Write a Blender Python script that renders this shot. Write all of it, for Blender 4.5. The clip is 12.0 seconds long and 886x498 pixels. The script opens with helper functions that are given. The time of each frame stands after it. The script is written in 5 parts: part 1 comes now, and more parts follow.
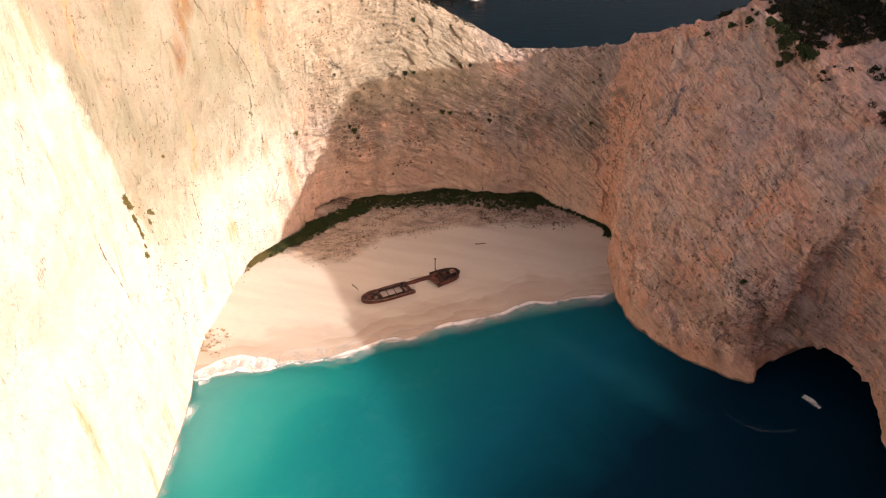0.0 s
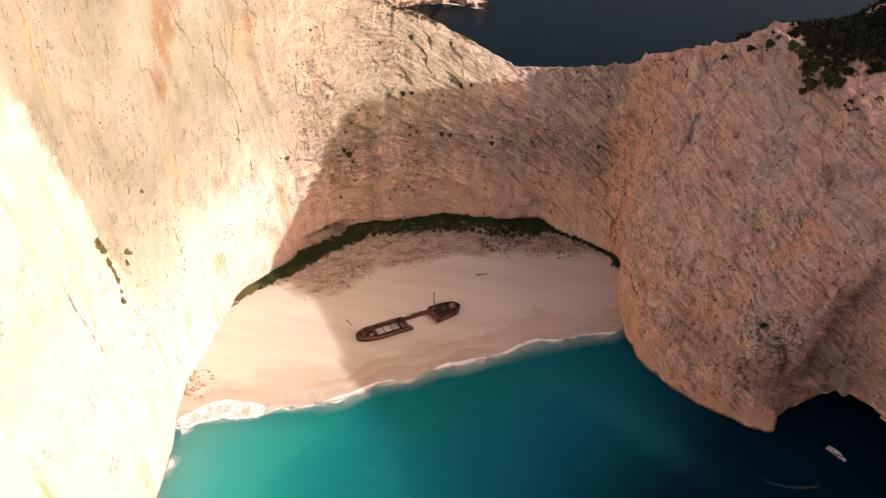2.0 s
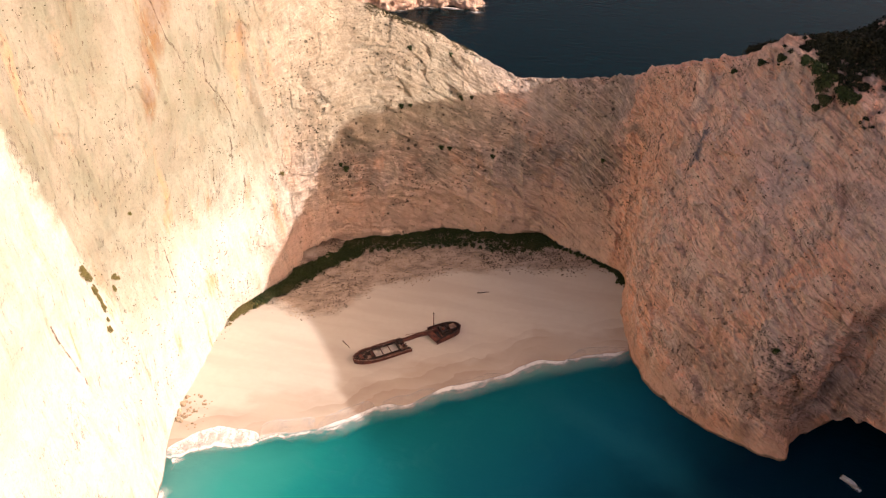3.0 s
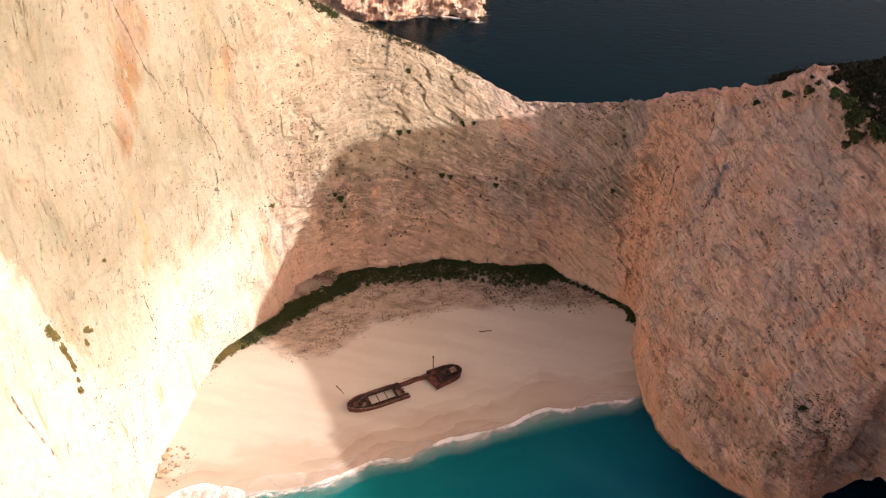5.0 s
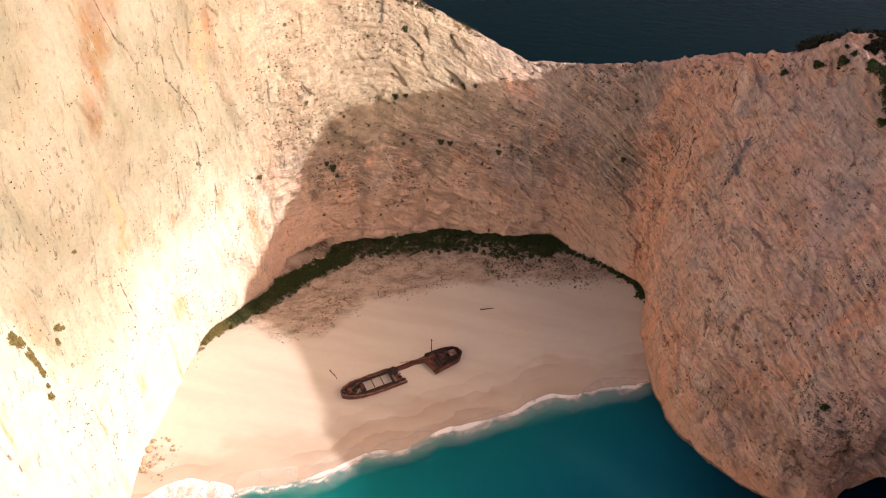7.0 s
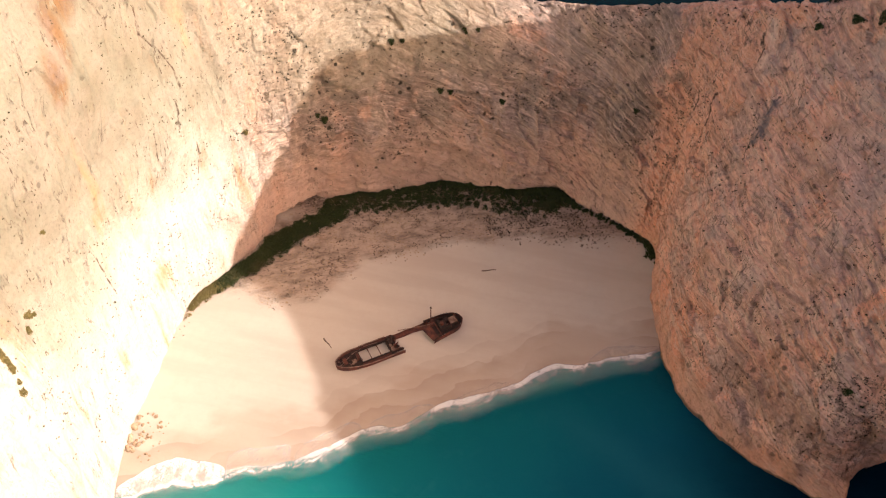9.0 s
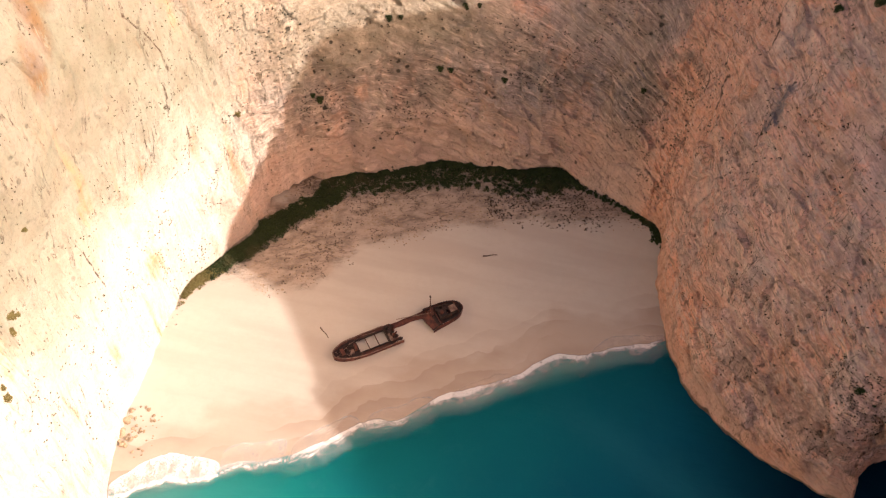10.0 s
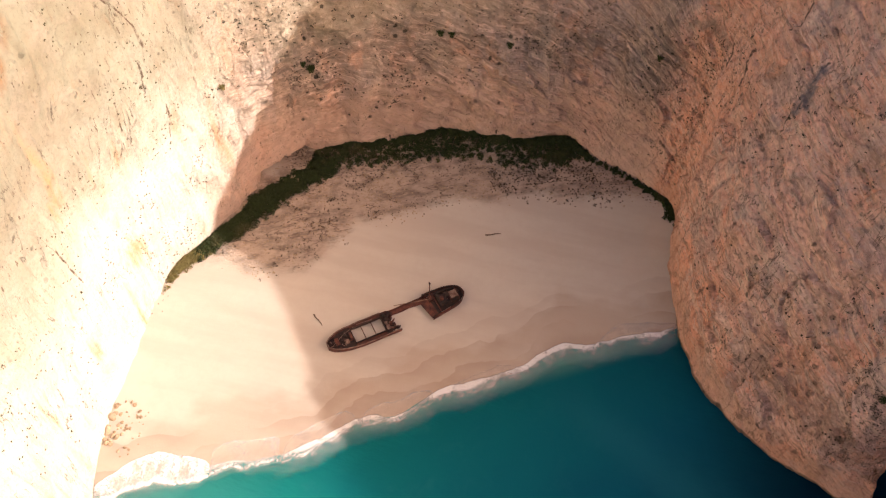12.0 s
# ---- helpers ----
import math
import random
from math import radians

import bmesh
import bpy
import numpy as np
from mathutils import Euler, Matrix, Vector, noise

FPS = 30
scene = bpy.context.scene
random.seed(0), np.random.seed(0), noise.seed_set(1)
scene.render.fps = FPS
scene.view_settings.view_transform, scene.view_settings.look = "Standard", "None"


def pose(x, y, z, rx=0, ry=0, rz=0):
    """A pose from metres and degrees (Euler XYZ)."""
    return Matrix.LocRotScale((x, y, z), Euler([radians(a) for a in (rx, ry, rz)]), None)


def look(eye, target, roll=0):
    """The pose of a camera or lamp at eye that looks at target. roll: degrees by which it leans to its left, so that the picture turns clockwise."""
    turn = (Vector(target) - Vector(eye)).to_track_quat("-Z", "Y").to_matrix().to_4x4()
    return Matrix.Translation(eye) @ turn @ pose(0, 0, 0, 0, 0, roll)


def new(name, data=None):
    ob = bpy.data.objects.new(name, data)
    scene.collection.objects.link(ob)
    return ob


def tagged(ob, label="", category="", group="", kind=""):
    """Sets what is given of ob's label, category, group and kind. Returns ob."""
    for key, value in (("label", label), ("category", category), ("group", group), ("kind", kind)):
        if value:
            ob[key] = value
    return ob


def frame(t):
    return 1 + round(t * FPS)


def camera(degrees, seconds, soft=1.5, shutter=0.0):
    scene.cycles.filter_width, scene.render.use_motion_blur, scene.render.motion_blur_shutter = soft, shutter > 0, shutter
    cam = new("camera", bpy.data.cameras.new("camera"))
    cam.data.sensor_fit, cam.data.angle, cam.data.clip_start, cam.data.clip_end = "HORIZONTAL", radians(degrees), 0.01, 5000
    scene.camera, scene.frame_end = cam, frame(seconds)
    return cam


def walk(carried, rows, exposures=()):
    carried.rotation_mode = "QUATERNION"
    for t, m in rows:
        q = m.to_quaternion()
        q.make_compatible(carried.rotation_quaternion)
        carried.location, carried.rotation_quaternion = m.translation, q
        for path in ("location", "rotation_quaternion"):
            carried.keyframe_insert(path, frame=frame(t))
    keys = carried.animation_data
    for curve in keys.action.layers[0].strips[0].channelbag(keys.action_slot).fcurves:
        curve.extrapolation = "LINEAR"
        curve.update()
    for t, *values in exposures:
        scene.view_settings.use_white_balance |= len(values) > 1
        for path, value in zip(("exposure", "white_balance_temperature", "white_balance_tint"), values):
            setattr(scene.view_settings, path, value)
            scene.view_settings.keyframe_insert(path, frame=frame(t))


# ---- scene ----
cam = camera(54.0, 12.0, soft=1.2)
PATH = [
    (0, (0.815, -1.78, 237.151), (0.856, -0.121, 236.034), 0.2),
    (0.5, (1.012, 4.854, 237.302), (1.053, 6.511, 236.183), 0.2),
    (1, (1.243, 11.704, 237.57), (1.284, 13.36, 236.449), 0.3),
    (1.5, (1.419, 18.721, 237.863), (1.46, 20.375, 236.74), 0.3),
    (2, (1.472, 25.808, 238.243), (1.514, 27.461, 237.118), 0.3),
    (2.5, (1.441, 33.084, 238.745), (1.484, 34.735, 237.617), 0.3),
    (3, (1.31, 40.324, 239.139), (1.355, 41.974, 238.009), 0.3),
    (5, (1.308, 68.358, 240.259), (1.356, 70.003, 239.122), 0.5),
    (5.5, (1.312, 75.121, 240.627), (1.362, 76.762, 239.485), 0.5),
    (6, (1.489, 82.076, 241.154), (1.539, 83.695, 239.981), 0.6),
    (6.5, (1.718, 88.886, 241.738), (1.767, 90.472, 240.519), 0.6),
    (7, (1.757, 96.405, 242.211), (1.807, 97.952, 240.944), 0.7),
    (9, (0.938, 124.43, 243.789), (0.996, 125.834, 242.366), 1.1),
    (9.5, (0.984, 131.484, 244.204), (1.042, 132.852, 242.746), 1.2),
    (10, (1.351, 138.891, 244.453), (1.408, 140.22, 242.96), 1.2),
    (10.5, (1.911, 146.028, 244.639), (1.964, 147.32, 243.113), 1.2),
    (11, (2.55, 153.354, 244.7), (2.6, 154.609, 243.143), 1.1),
    (11.5, (3.01, 160.103, 244.836), (3.057, 161.322, 243.251), 1.1),
    (12, (3.326, 166.912, 244.858), (3.372, 168.095, 243.245), 1.1),
]
walk(cam, [(t, look(eye, target, roll)) for t, eye, target, roll in PATH], exposures=[(0, 0.34, 6600, 24), (3, 0.36, 6600, 24), (6.5, 0.45, 6600, 24), (12, 0.51, 6600, 24)])


# ---- world, sun, exposure ----
SUN_AZ, SUN_EL = -12.0, 25.0          # degrees: azimuth from +x, elevation
SUN_DIR = Vector((math.cos(radians(SUN_EL)) * math.cos(radians(SUN_AZ)), math.cos(radians(SUN_EL)) * math.sin(radians(SUN_AZ)), math.sin(radians(SUN_EL))))
world = bpy.data.worlds.new("world")
scene.world = world
world.use_nodes = True
sky = world.node_tree.nodes.new("ShaderNodeTexSky")
sky.sky_type, sky.sun_disc = "NISHITA", False
sky.sun_elevation, sky.sun_rotation = radians(SUN_EL), radians(90 - SUN_AZ)
sky.air_density, sky.dust_density, sky.ozone_density = 1.0, 6.0, 0.0
back = world.node_tree.nodes["Background"]
back.inputs["Strength"].default_value = 0.149
haze = world.node_tree.nodes.new("ShaderNodeMix")            # warm evening haze
haze.data_type, haze.blend_type = "RGBA", "MULTIPLY"
haze.inputs[0].default_value, haze.inputs[7].default_value = 1.0, (1.0, 0.855, 0.775, 1)
world.node_tree.links.new(sky.outputs[0], haze.inputs[6])
world.node_tree.links.new(haze.outputs[2], back.inputs["Color"])
lamp = bpy.data.lights.new("sun", "SUN")
lamp.energy, lamp.angle, lamp.color = 3.9, radians(0.55), (1.0, 0.995, 0.89)
sun = new("sun", lamp)
sun.matrix_world = look(SUN_DIR * 900, (0, 0, 0))


# ---- numeric tools ----
def hash3(ix, iy, iz, seed):
    h = (ix * 374761393 + iy * 668265263 + iz * 2147483647 + seed * 974634777) & 0xFFFFFFFF
    h = ((h ^ (h >> 13)) * 1274126177) & 0xFFFFFFFF
    h = ((h ^ (h >> 16)) * 2246822519) & 0xFFFFFFFF
    return ((h ^ (h >> 15)) & 0xFFFFFF) / float(0x7FFFFF) - 1.0


def vnoise(p, seed=0):
    """Smooth value noise in -1..1 for an array of points."""
    i = np.floor(p).astype(np.int64)
    f = p - i
    f = f * f * f * (f * (f * 6 - 15) + 10)
    out = 0.0
    for dx in (0, 1):
        for dy in (0, 1):
            for dz in (0, 1):
                w = (f[..., 0] if dx else 1 - f[..., 0]) * (f[..., 1] if dy else 1 - f[..., 1]) * (f[..., 2] if dz else 1 - f[..., 2])
                out = out + w * hash3(i[..., 0] + dx, i[..., 1] + dy, i[..., 2] + dz, seed)
    return out


def fbm(p, octaves=4, gain=0.5, seed=0):
    total, amp = 0.0, 1.0
    for k in range(octaves):
        total = total + amp * vnoise(p * 2.03 ** k + 17.3 * k, seed + k)
        amp *= gain
    return total


def facets(p, size, seed, tilt=0.3):
    """Broken planes: every cell of rock tilts its own way. Returns metres of relief."""
    q = p / np.asarray(size, float)
    i = np.floor(q).astype(np.int64)
    best = np.full(q.shape[:-1], 1e9)
    cell = np.zeros_like(i)
    off = np.zeros_like(q)
    for dx in (-1, 0, 1):
        for dy in (-1, 0, 1):
            for dz in (-1, 0, 1):
                c = i + np.array([dx, dy, dz])
                centre = c + 0.5 + 0.42 * np.stack([hash3(c[..., 0], c[..., 1], c[..., 2], seed + k) for k in range(3)], -1)
                d = q - centre
                r = (d * d).sum(axis=-1)
                near = r < best
                best = np.where(near, r, best)
                cell = np.where(near[..., None], c, cell)
                off = np.where(near[..., None], d, off)
    slope = np.stack([hash3(cell[..., 0], cell[..., 1], cell[..., 2], seed + 5 + k) for k in range(3)], -1)
    step = hash3(cell[..., 0], cell[..., 1], cell[..., 2], seed + 9)
    return ((slope * off).sum(axis=-1) * 2 + 0.5 * step) * tilt * float(np.mean(size))


def pchip(x, y, q):
    """Monotone cubic through (x, y) at q; y may have further axes."""
    x, y, q = np.asarray(x, float), np.asarray(y, float), np.asarray(q, float)
    shape = (-1,) + (1,) * (y.ndim - 1)
    h = np.diff(x).reshape(shape)
    d = np.diff(y, axis=0) / h
    m = np.zeros_like(y)
    m[0], m[-1] = d[0], d[-1]
    same = d[1:] * d[:-1] > 0
    w1, w2 = 2 * h[1:] + h[:-1], h[1:] + 2 * h[:-1]
    with np.errstate(divide="ignore", invalid="ignore"):
        m[1:-1] = np.where(same, (w1 + w2) / (w1 / d[:-1] + w2 / d[1:]), 0.0)
    k = np.clip(np.searchsorted(x, q, side="right") - 1, 0, len(x) - 2)
    t = ((q - x[k]) / np.diff(x)[k]).reshape(shape)
    hk = h[k]
    return (y[k] * (2 * t ** 3 - 3 * t ** 2 + 1) + hk * m[k] * (t ** 3 - 2 * t ** 2 + t)
            + y[k + 1] * (-2 * t ** 3 + 3 * t ** 2) + hk * m[k + 1] * (t ** 3 - t ** 2))


def mesh_from(name, verts, faces, material, smooth=True):
    me = bpy.data.meshes.new(name)
    verts = np.ascontiguousarray(verts, np.float32).reshape(-1, 3)
    faces = np.ascontiguousarray(faces, np.int32)
    n, k = faces.shape
    me.vertices.add(len(verts))
    me.vertices.foreach_set("co", verts.ravel())
    me.loops.add(n * k)
    me.loops.foreach_set("vertex_index", faces.ravel())
    me.polygons.add(n)
    me.polygons.foreach_set("loop_start", np.arange(0, n * k, k, dtype=np.int32))
    me.polygons.foreach_set("use_smooth", np.full(n, smooth))
    me.materials.append(material)
    me.update(calc_edges=True)
    me.validate()
    return me


def grid_faces(nu, nv, flip=False):
    i = np.arange(nu * nv).reshape(nu, nv)
    q = np.stack([i[:-1, :-1], i[1:, :-1], i[1:, 1:], i[:-1, 1:]], -1).reshape(-1, 4)
    return q[:, ::-1] if flip else q


def part(name, bm, material, parent=None, label="", smooth=False):
    me = bpy.data.meshes.new(name)
    bm.to_mesh(me)
    bm.free()
    me.materials.append(material)
    if smooth:
        me.polygons.foreach_set("use_smooth", np.full(len(me.polygons), True))
    ob = new(name, me)
    ob.parent = parent
    if label:
        tagged(ob, label)
    return ob


# ---- materials ----
class Nodes:
    def __init__(self, name):
        self.mat = bpy.data.materials.new(name)
        self.mat.use_nodes = True
        self.tree = self.mat.node_tree
        self.bsdf = self.tree.nodes["Principled BSDF"]
        self.out = self.tree.nodes["Material Output"]
        self.pos = self.tree.nodes.new("ShaderNodeNewGeometry").outputs["Position"]

    def put(self, socket, value):
        if isinstance(value, bpy.types.NodeSocket):
            self.tree.links.new(value, socket)
        elif isinstance(value, tuple) and len(value) == 3 and socket.type == "RGBA":
            socket.default_value = (*value, 1)
        else:
            socket.default_value = value

    def node(self, kind, **ins):
        n = self.tree.nodes.new(kind)
        for key, value in ins.items():
            self.put(n.inputs[key], value)
        return n

    def math(self, op, a, b=0.0, c=0.0):
        n = self.tree.nodes.new("ShaderNodeMath")
        n.operation = op
        for k, v in enumerate((a, b, c)):
            self.put(n.inputs[k], v)
        return n.outputs[0]

    def space(self, scale=(1, 1, 1), turn=(0, 0, 0), source=None):
        m = self.tree.nodes.new("ShaderNodeMapping")
        self.put(m.inputs["Vector"], source or self.pos)
        r = self.node("ShaderNodeVectorMath")
        r.operation = "MULTIPLY"
        m.inputs["Rotation"].default_value = [radians(a) for a in turn]
        self.put(r.inputs[0], m.outputs[0])
        r.inputs[1].default_value = scale
        return r.outputs[0]

    def noise(self, scale=1.0, detail=4.0, rough=0.55, vector=None, distort=0.0):
        n = self.node("ShaderNodeTexNoise", Scale=scale, Detail=detail, Roughness=rough, Distortion=distort)
        self.put(n.inputs["Vector"], vector or self.pos)
        return n.outputs["Fac"]

    def voronoi(self, scale=1.0, vector=None, feature="F1"):
        n = self.node("ShaderNodeTexVoronoi", Scale=scale)
        n.feature = feature
        self.put(n.inputs["Vector"], vector or self.pos)
        return n.outputs["Distance"]

    def span(self, value, lo, hi, a=0.0, b=1.0, smooth=True):
        n = self.tree.nodes.new("ShaderNodeMapRange")
        n.interpolation_type = "SMOOTHSTEP" if smooth else "LINEAR"
        for k, v in zip(("Value", "From Min", "From Max", "To Min", "To Max"), (value, lo, hi, a, b)):
            self.put(n.inputs[k], v)
        return n.outputs["Result"]

    def mix(self, fac, a, b, mode="MIX"):
        n = self.tree.nodes.new("ShaderNodeMix")
        n.data_type, n.blend_type = "RGBA", mode
        for k, v in ((0, fac), (6, a), (7, b)):
            self.put(n.inputs[k], v)
        return n.outputs[2]

    def ramp(self, value, stops):
        n = self.tree.nodes.new("ShaderNodeValToRGB")
        while len(n.color_ramp.elements) < len(stops):
            n.color_ramp.elements.new(0.5)
        for e, (at, col) in zip(n.color_ramp.elements, stops):
            e.position, e.color = at, (*col, 1)
        self.put(n.inputs[0], value)
        return n.outputs[0]

    def bump(self, height, strength, distance, below=None):
        n = self.node("ShaderNodeBump", Strength=strength, Distance=distance, Height=height)
        if below is not None:
            self.put(n.inputs["Normal"], below)
        return n.outputs[0]

    def split(self):
        return self.node("ShaderNodeSeparateXYZ", Vector=self.pos).outputs

    def finish(self, **ins):
        for key, value in ins.items():
            self.put(self.bsdf.inputs[key.replace("_", " ")], value)
        return self.mat


def make_rock():
    """Weathered limestone: bedding that dips east, rust streaks, grey patina, cracks and pits.
    The zone attribute runs from 0 (western cliff) over 1 (back wall) to 2 (eastern headland)."""
    n = Nodes("weathered_limestone")
    zone = n.node("ShaderNodeAttribute")
    zone.attribute_name = "zone"
    drift = n.math("ADD", zone.outputs["Fac"], n.math("MULTIPLY", n.math("SUBTRACT", n.noise(0.05, 5, 0.65), 0.5), 0.7))
    north = n.span(drift, 0.3, 0.9)
    east = n.span(drift, 1.46, 1.64)

    def zoned(a, b, c):
        if not isinstance(a, float):
            return n.mix(east, n.mix(north, a, b), c)
        return n.math("ADD", n.math("ADD", a, n.math("MULTIPLY", north, b - a)), n.math("MULTIPLY", east, c - b))

    patch = n.noise(0.028, 6, 0.62)
    warp = n.node("ShaderNodeTexNoise", Scale=0.05, Detail=4.0)
    n.put(warp.inputs["Vector"], n.pos)
    off = n.tree.nodes.new("ShaderNodeVectorMath")
    off.operation = "MULTIPLY_ADD"
    n.put(off.inputs[0], warp.outputs["Color"])
    off.inputs[1].default_value = (3.5, 3.5, 3.5)
    n.put(off.inputs[2], n.pos)
    warped = off.outputs[0]
    wx, wy, wz = n.node("ShaderNodeSeparateXYZ", Vector=warped).outputs
    x, y, z = n.split()
    sway = n.math("MULTIPLY", n.math("SUBTRACT", n.noise(0.03, 4, 0.55), 0.5), 6.0)
    layer = n.math("ADD", n.math("ADD", z, sway), n.math("SUBTRACT", n.math("ADD", n.math("MULTIPLY", x, 0.12), n.math("MULTIPLY", n.math("MAXIMUM", n.math("SUBTRACT", x, -12.0), 0.0), 0.34)), n.math("MULTIPLY", y, 0.20)))
    bedspace = n.node("ShaderNodeCombineXYZ", X=n.math("MULTIPLY", x, 0.06), Y=n.math("MULTIPLY", y, 0.06), Z=n.math("MULTIPLY", layer, 0.55)).outputs[0]
    finespace = n.node("ShaderNodeCombineXYZ", X=n.math("MULTIPLY", x, 0.13), Y=n.math("MULTIPLY", y, 0.13), Z=n.math("MULTIPLY", layer, 1.35)).outputs[0]
    bed = n.noise(1.0, 6, 0.62, bedspace)
    bed_fine = n.noise(1.0, 6, 0.68, finespace)
    linespace = n.node("ShaderNodeCombineXYZ", X=n.math("MULTIPLY", x, 0.035), Y=n.math("MULTIPLY", y, 0.035), Z=n.math("MULTIPLY", layer, 0.62)).outputs[0]
    joint = n.math("ABSOLUTE", n.math("SUBTRACT", n.noise(1.0, 3, 0.5, linespace), 0.5))
    joint = n.math("MULTIPLY", n.span(joint, 0.0, 0.03, 1, 0), n.span(n.noise(0.21, 6, 0.7), 0.48, 0.56))
    blotch = n.noise(0.14, 7, 0.64)
    streak = n.noise(1.0, 6, 0.62, n.space((0.10, 0.10, 0.014), (0, 0, 0), warped))
    trickle = n.noise(1.0, 6, 0.65, n.space((0.45, 0.45, 0.05), (0, 0, 0), warped))
    grain = n.noise(1.0, 9, 0.74)
    front = n.math("SUBTRACT", wy, n.math("ADD", 231.0, n.math("MULTIPLY", n.math("SUBTRACT", 164.0, wz), 0.36)))
    front = n.span(n.math("ADD", front, n.math("MULTIPLY", n.math("SUBTRACT", blotch, 0.5), 16.0)), -4.0, 7.0)
    near = n.math("MULTIPLY", front, n.span(n.math("ADD", wz, n.math("MULTIPLY", n.math("SUBTRACT", patch, 0.5), 50.0)), 34.0, 78.0))   # paler low down and in front: strong sun painted into the rock colour
    # the upper face's weaker sun, painted in as a duller cream
    weak_sun = n.math("MULTIPLY", front, n.span(n.math("ADD", wz, n.math("MULTIPLY", n.math("SUBTRACT", patch, 0.5), 60.0)), 38.0, 98.0))
    pale = zoned(n.mix(near, (0.74, 0.69, 0.585), (0.58, 0.545, 0.445)), (0.62, 0.485, 0.37), (0.97, 0.62, 0.465))
    warm = zoned(n.mix(near, (0.68, 0.625, 0.515), (0.51, 0.465, 0.355)), (0.55, 0.385, 0.28), (0.96, 0.53, 0.375))
    rust = zoned((0.60, 0.33, 0.14), (0.50, 0.24, 0.13), (0.52, 0.25, 0.13))
    ash = zoned((0.52, 0.45, 0.36), (0.37, 0.31, 0.255), (0.64, 0.48, 0.40))
    colour = n.mix(n.span(blotch, 0.36, 0.66), pale, warm)
    weak_sun_cream = n.mix(n.span(n.noise(0.07, 7, 0.66), 0.36, 0.62), (0.315, 0.302, 0.212), (0.275, 0.243, 0.158))
    colour = n.mix(n.math("MULTIPLY", n.math("MULTIPLY", weak_sun, n.span(drift, 0.55, 0.95, 1, 0)), 0.92), colour, weak_sun_cream)
    facet = n.node("ShaderNodeTexVoronoi", Scale=0.30)
    n.put(facet.inputs["Vector"], n.node("ShaderNodeCombineXYZ", X=x, Y=y, Z=n.math("MULTIPLY", layer, 1.5)).outputs[0])
    shade = n.node("ShaderNodeSeparateXYZ", Vector=facet.outputs["Color"]).outputs[0]
    colour = n.mix(n.math("MULTIPLY", n.span(shade, 0.35, 1.0), zoned(0.0, 0.14, 0.12)), colour, (0.30, 0.20, 0.15))
    colour = n.mix(n.math("MULTIPLY", n.span(shade, 0.35, 0.0), zoned(0.0, 0.12, 0.12)), colour, (0.88, 0.68, 0.54))
    block = n.node("ShaderNodeTexVoronoi", Scale=0.11)
    n.put(block.inputs["Vector"], n.node("ShaderNodeCombineXYZ", X=wx, Y=wy, Z=n.math("MULTIPLY", n.math("ADD", layer, n.math("SUBTRACT", wz, z)), 1.3)).outputs[0])
    tone = n.node("ShaderNodeSeparateXYZ", Vector=block.outputs["Color"]).outputs[1]
    colour = n.mix(n.math("MULTIPLY", n.span(tone, 0.55, 1.0), zoned(0.0, 0.26, 0.2)), colour, (0.34, 0.24, 0.185))
    colour = n.mix(n.math("MULTIPLY", n.span(tone, 0.4, 0.0), zoned(0.0, 0.2, 0.5)), colour, (0.96, 0.63, 0.47))
    # broad tints: orange stains drawn down the face, grey weathered sheets, dark strata
    cream = n.math("MULTIPLY", n.math("SUBTRACT", north, east), n.math("MULTIPLY", n.span(n.math("ADD", wz, n.math("MULTIPLY", n.math("SUBTRACT", patch, 0.5), 40.0)), 50.0, 72.0), n.span(wx, 50.0, 10.0)))
    tint = n.noise(1.0, 6, 0.6, n.space((0.055, 0.055, 0.026), (0, 0, 0), warped))
    colour = n.mix(n.math("MULTIPLY", n.span(tint, 0.50, 0.60), zoned(0.0, 0.42, 0.75)), colour, (0.98, 0.49, 0.31))
    sheet = n.noise(1.0, 7, 0.62, n.space((0.075, 0.075, 0.04), (0, 0, 40), warped))
    colour = n.mix(n.math("MULTIPLY", n.span(sheet, 0.52, 0.57), zoned(0.0, 0.55, 0.45)), colour, (0.56, 0.455, 0.41))
    strata = n.noise(1.0, 6, 0.62, n.node("ShaderNodeCombineXYZ", X=n.math("MULTIPLY", x, 0.035), Y=n.math("MULTIPLY", y, 0.035), Z=n.math("MULTIPLY", layer, 0.30)).outputs[0])
    colour = n.mix(n.math("MULTIPLY", n.math("MULTIPLY", n.span(strata, 0.52, 0.60), n.span(blotch, 0.36, 0.5)), zoned(0.0, 0.5, 0.28)), colour, (0.27, 0.18, 0.135))
    colour = n.mix(n.math("MULTIPLY", n.span(strata, 0.46, 0.40), zoned(0.0, 0.4, 0.5)), colour, (0.82, 0.62, 0.48))
    stained = n.math("MULTIPLY", n.span(streak, 0.52, 0.68), n.span(patch, 0.42, 0.56))
    colour = n.mix(n.math("MULTIPLY", stained, zoned(0.85, 0.4, 0.6)), colour, rust)
    # rust bands that run down the upper western wall
    band = 0.0
    for y0, z0, wy_, wz_ in ((334.0, 139.0, 8.0, 10.0), (327.0, 130.0, 6.5, 10.0), (319.0, 121.0, 3.8, 10.0), (312.0, 112.0, 3.6, 10.0), (324.0, 146.0, 3.0, 9.0), (376.0, 112.0, 3.0, 5.0)):
        dy = n.math("DIVIDE", n.math("SUBTRACT", wy, y0 + 4.0), wy_)
        dz = n.math("DIVIDE", n.math("SUBTRACT", wz, z0 + 4.0), wz_)
        spot = n.span(n.math("ADD", n.math("MULTIPLY", dy, dy), n.math("MULTIPLY", dz, dz)), 0.0, 1.6, 1, 0)
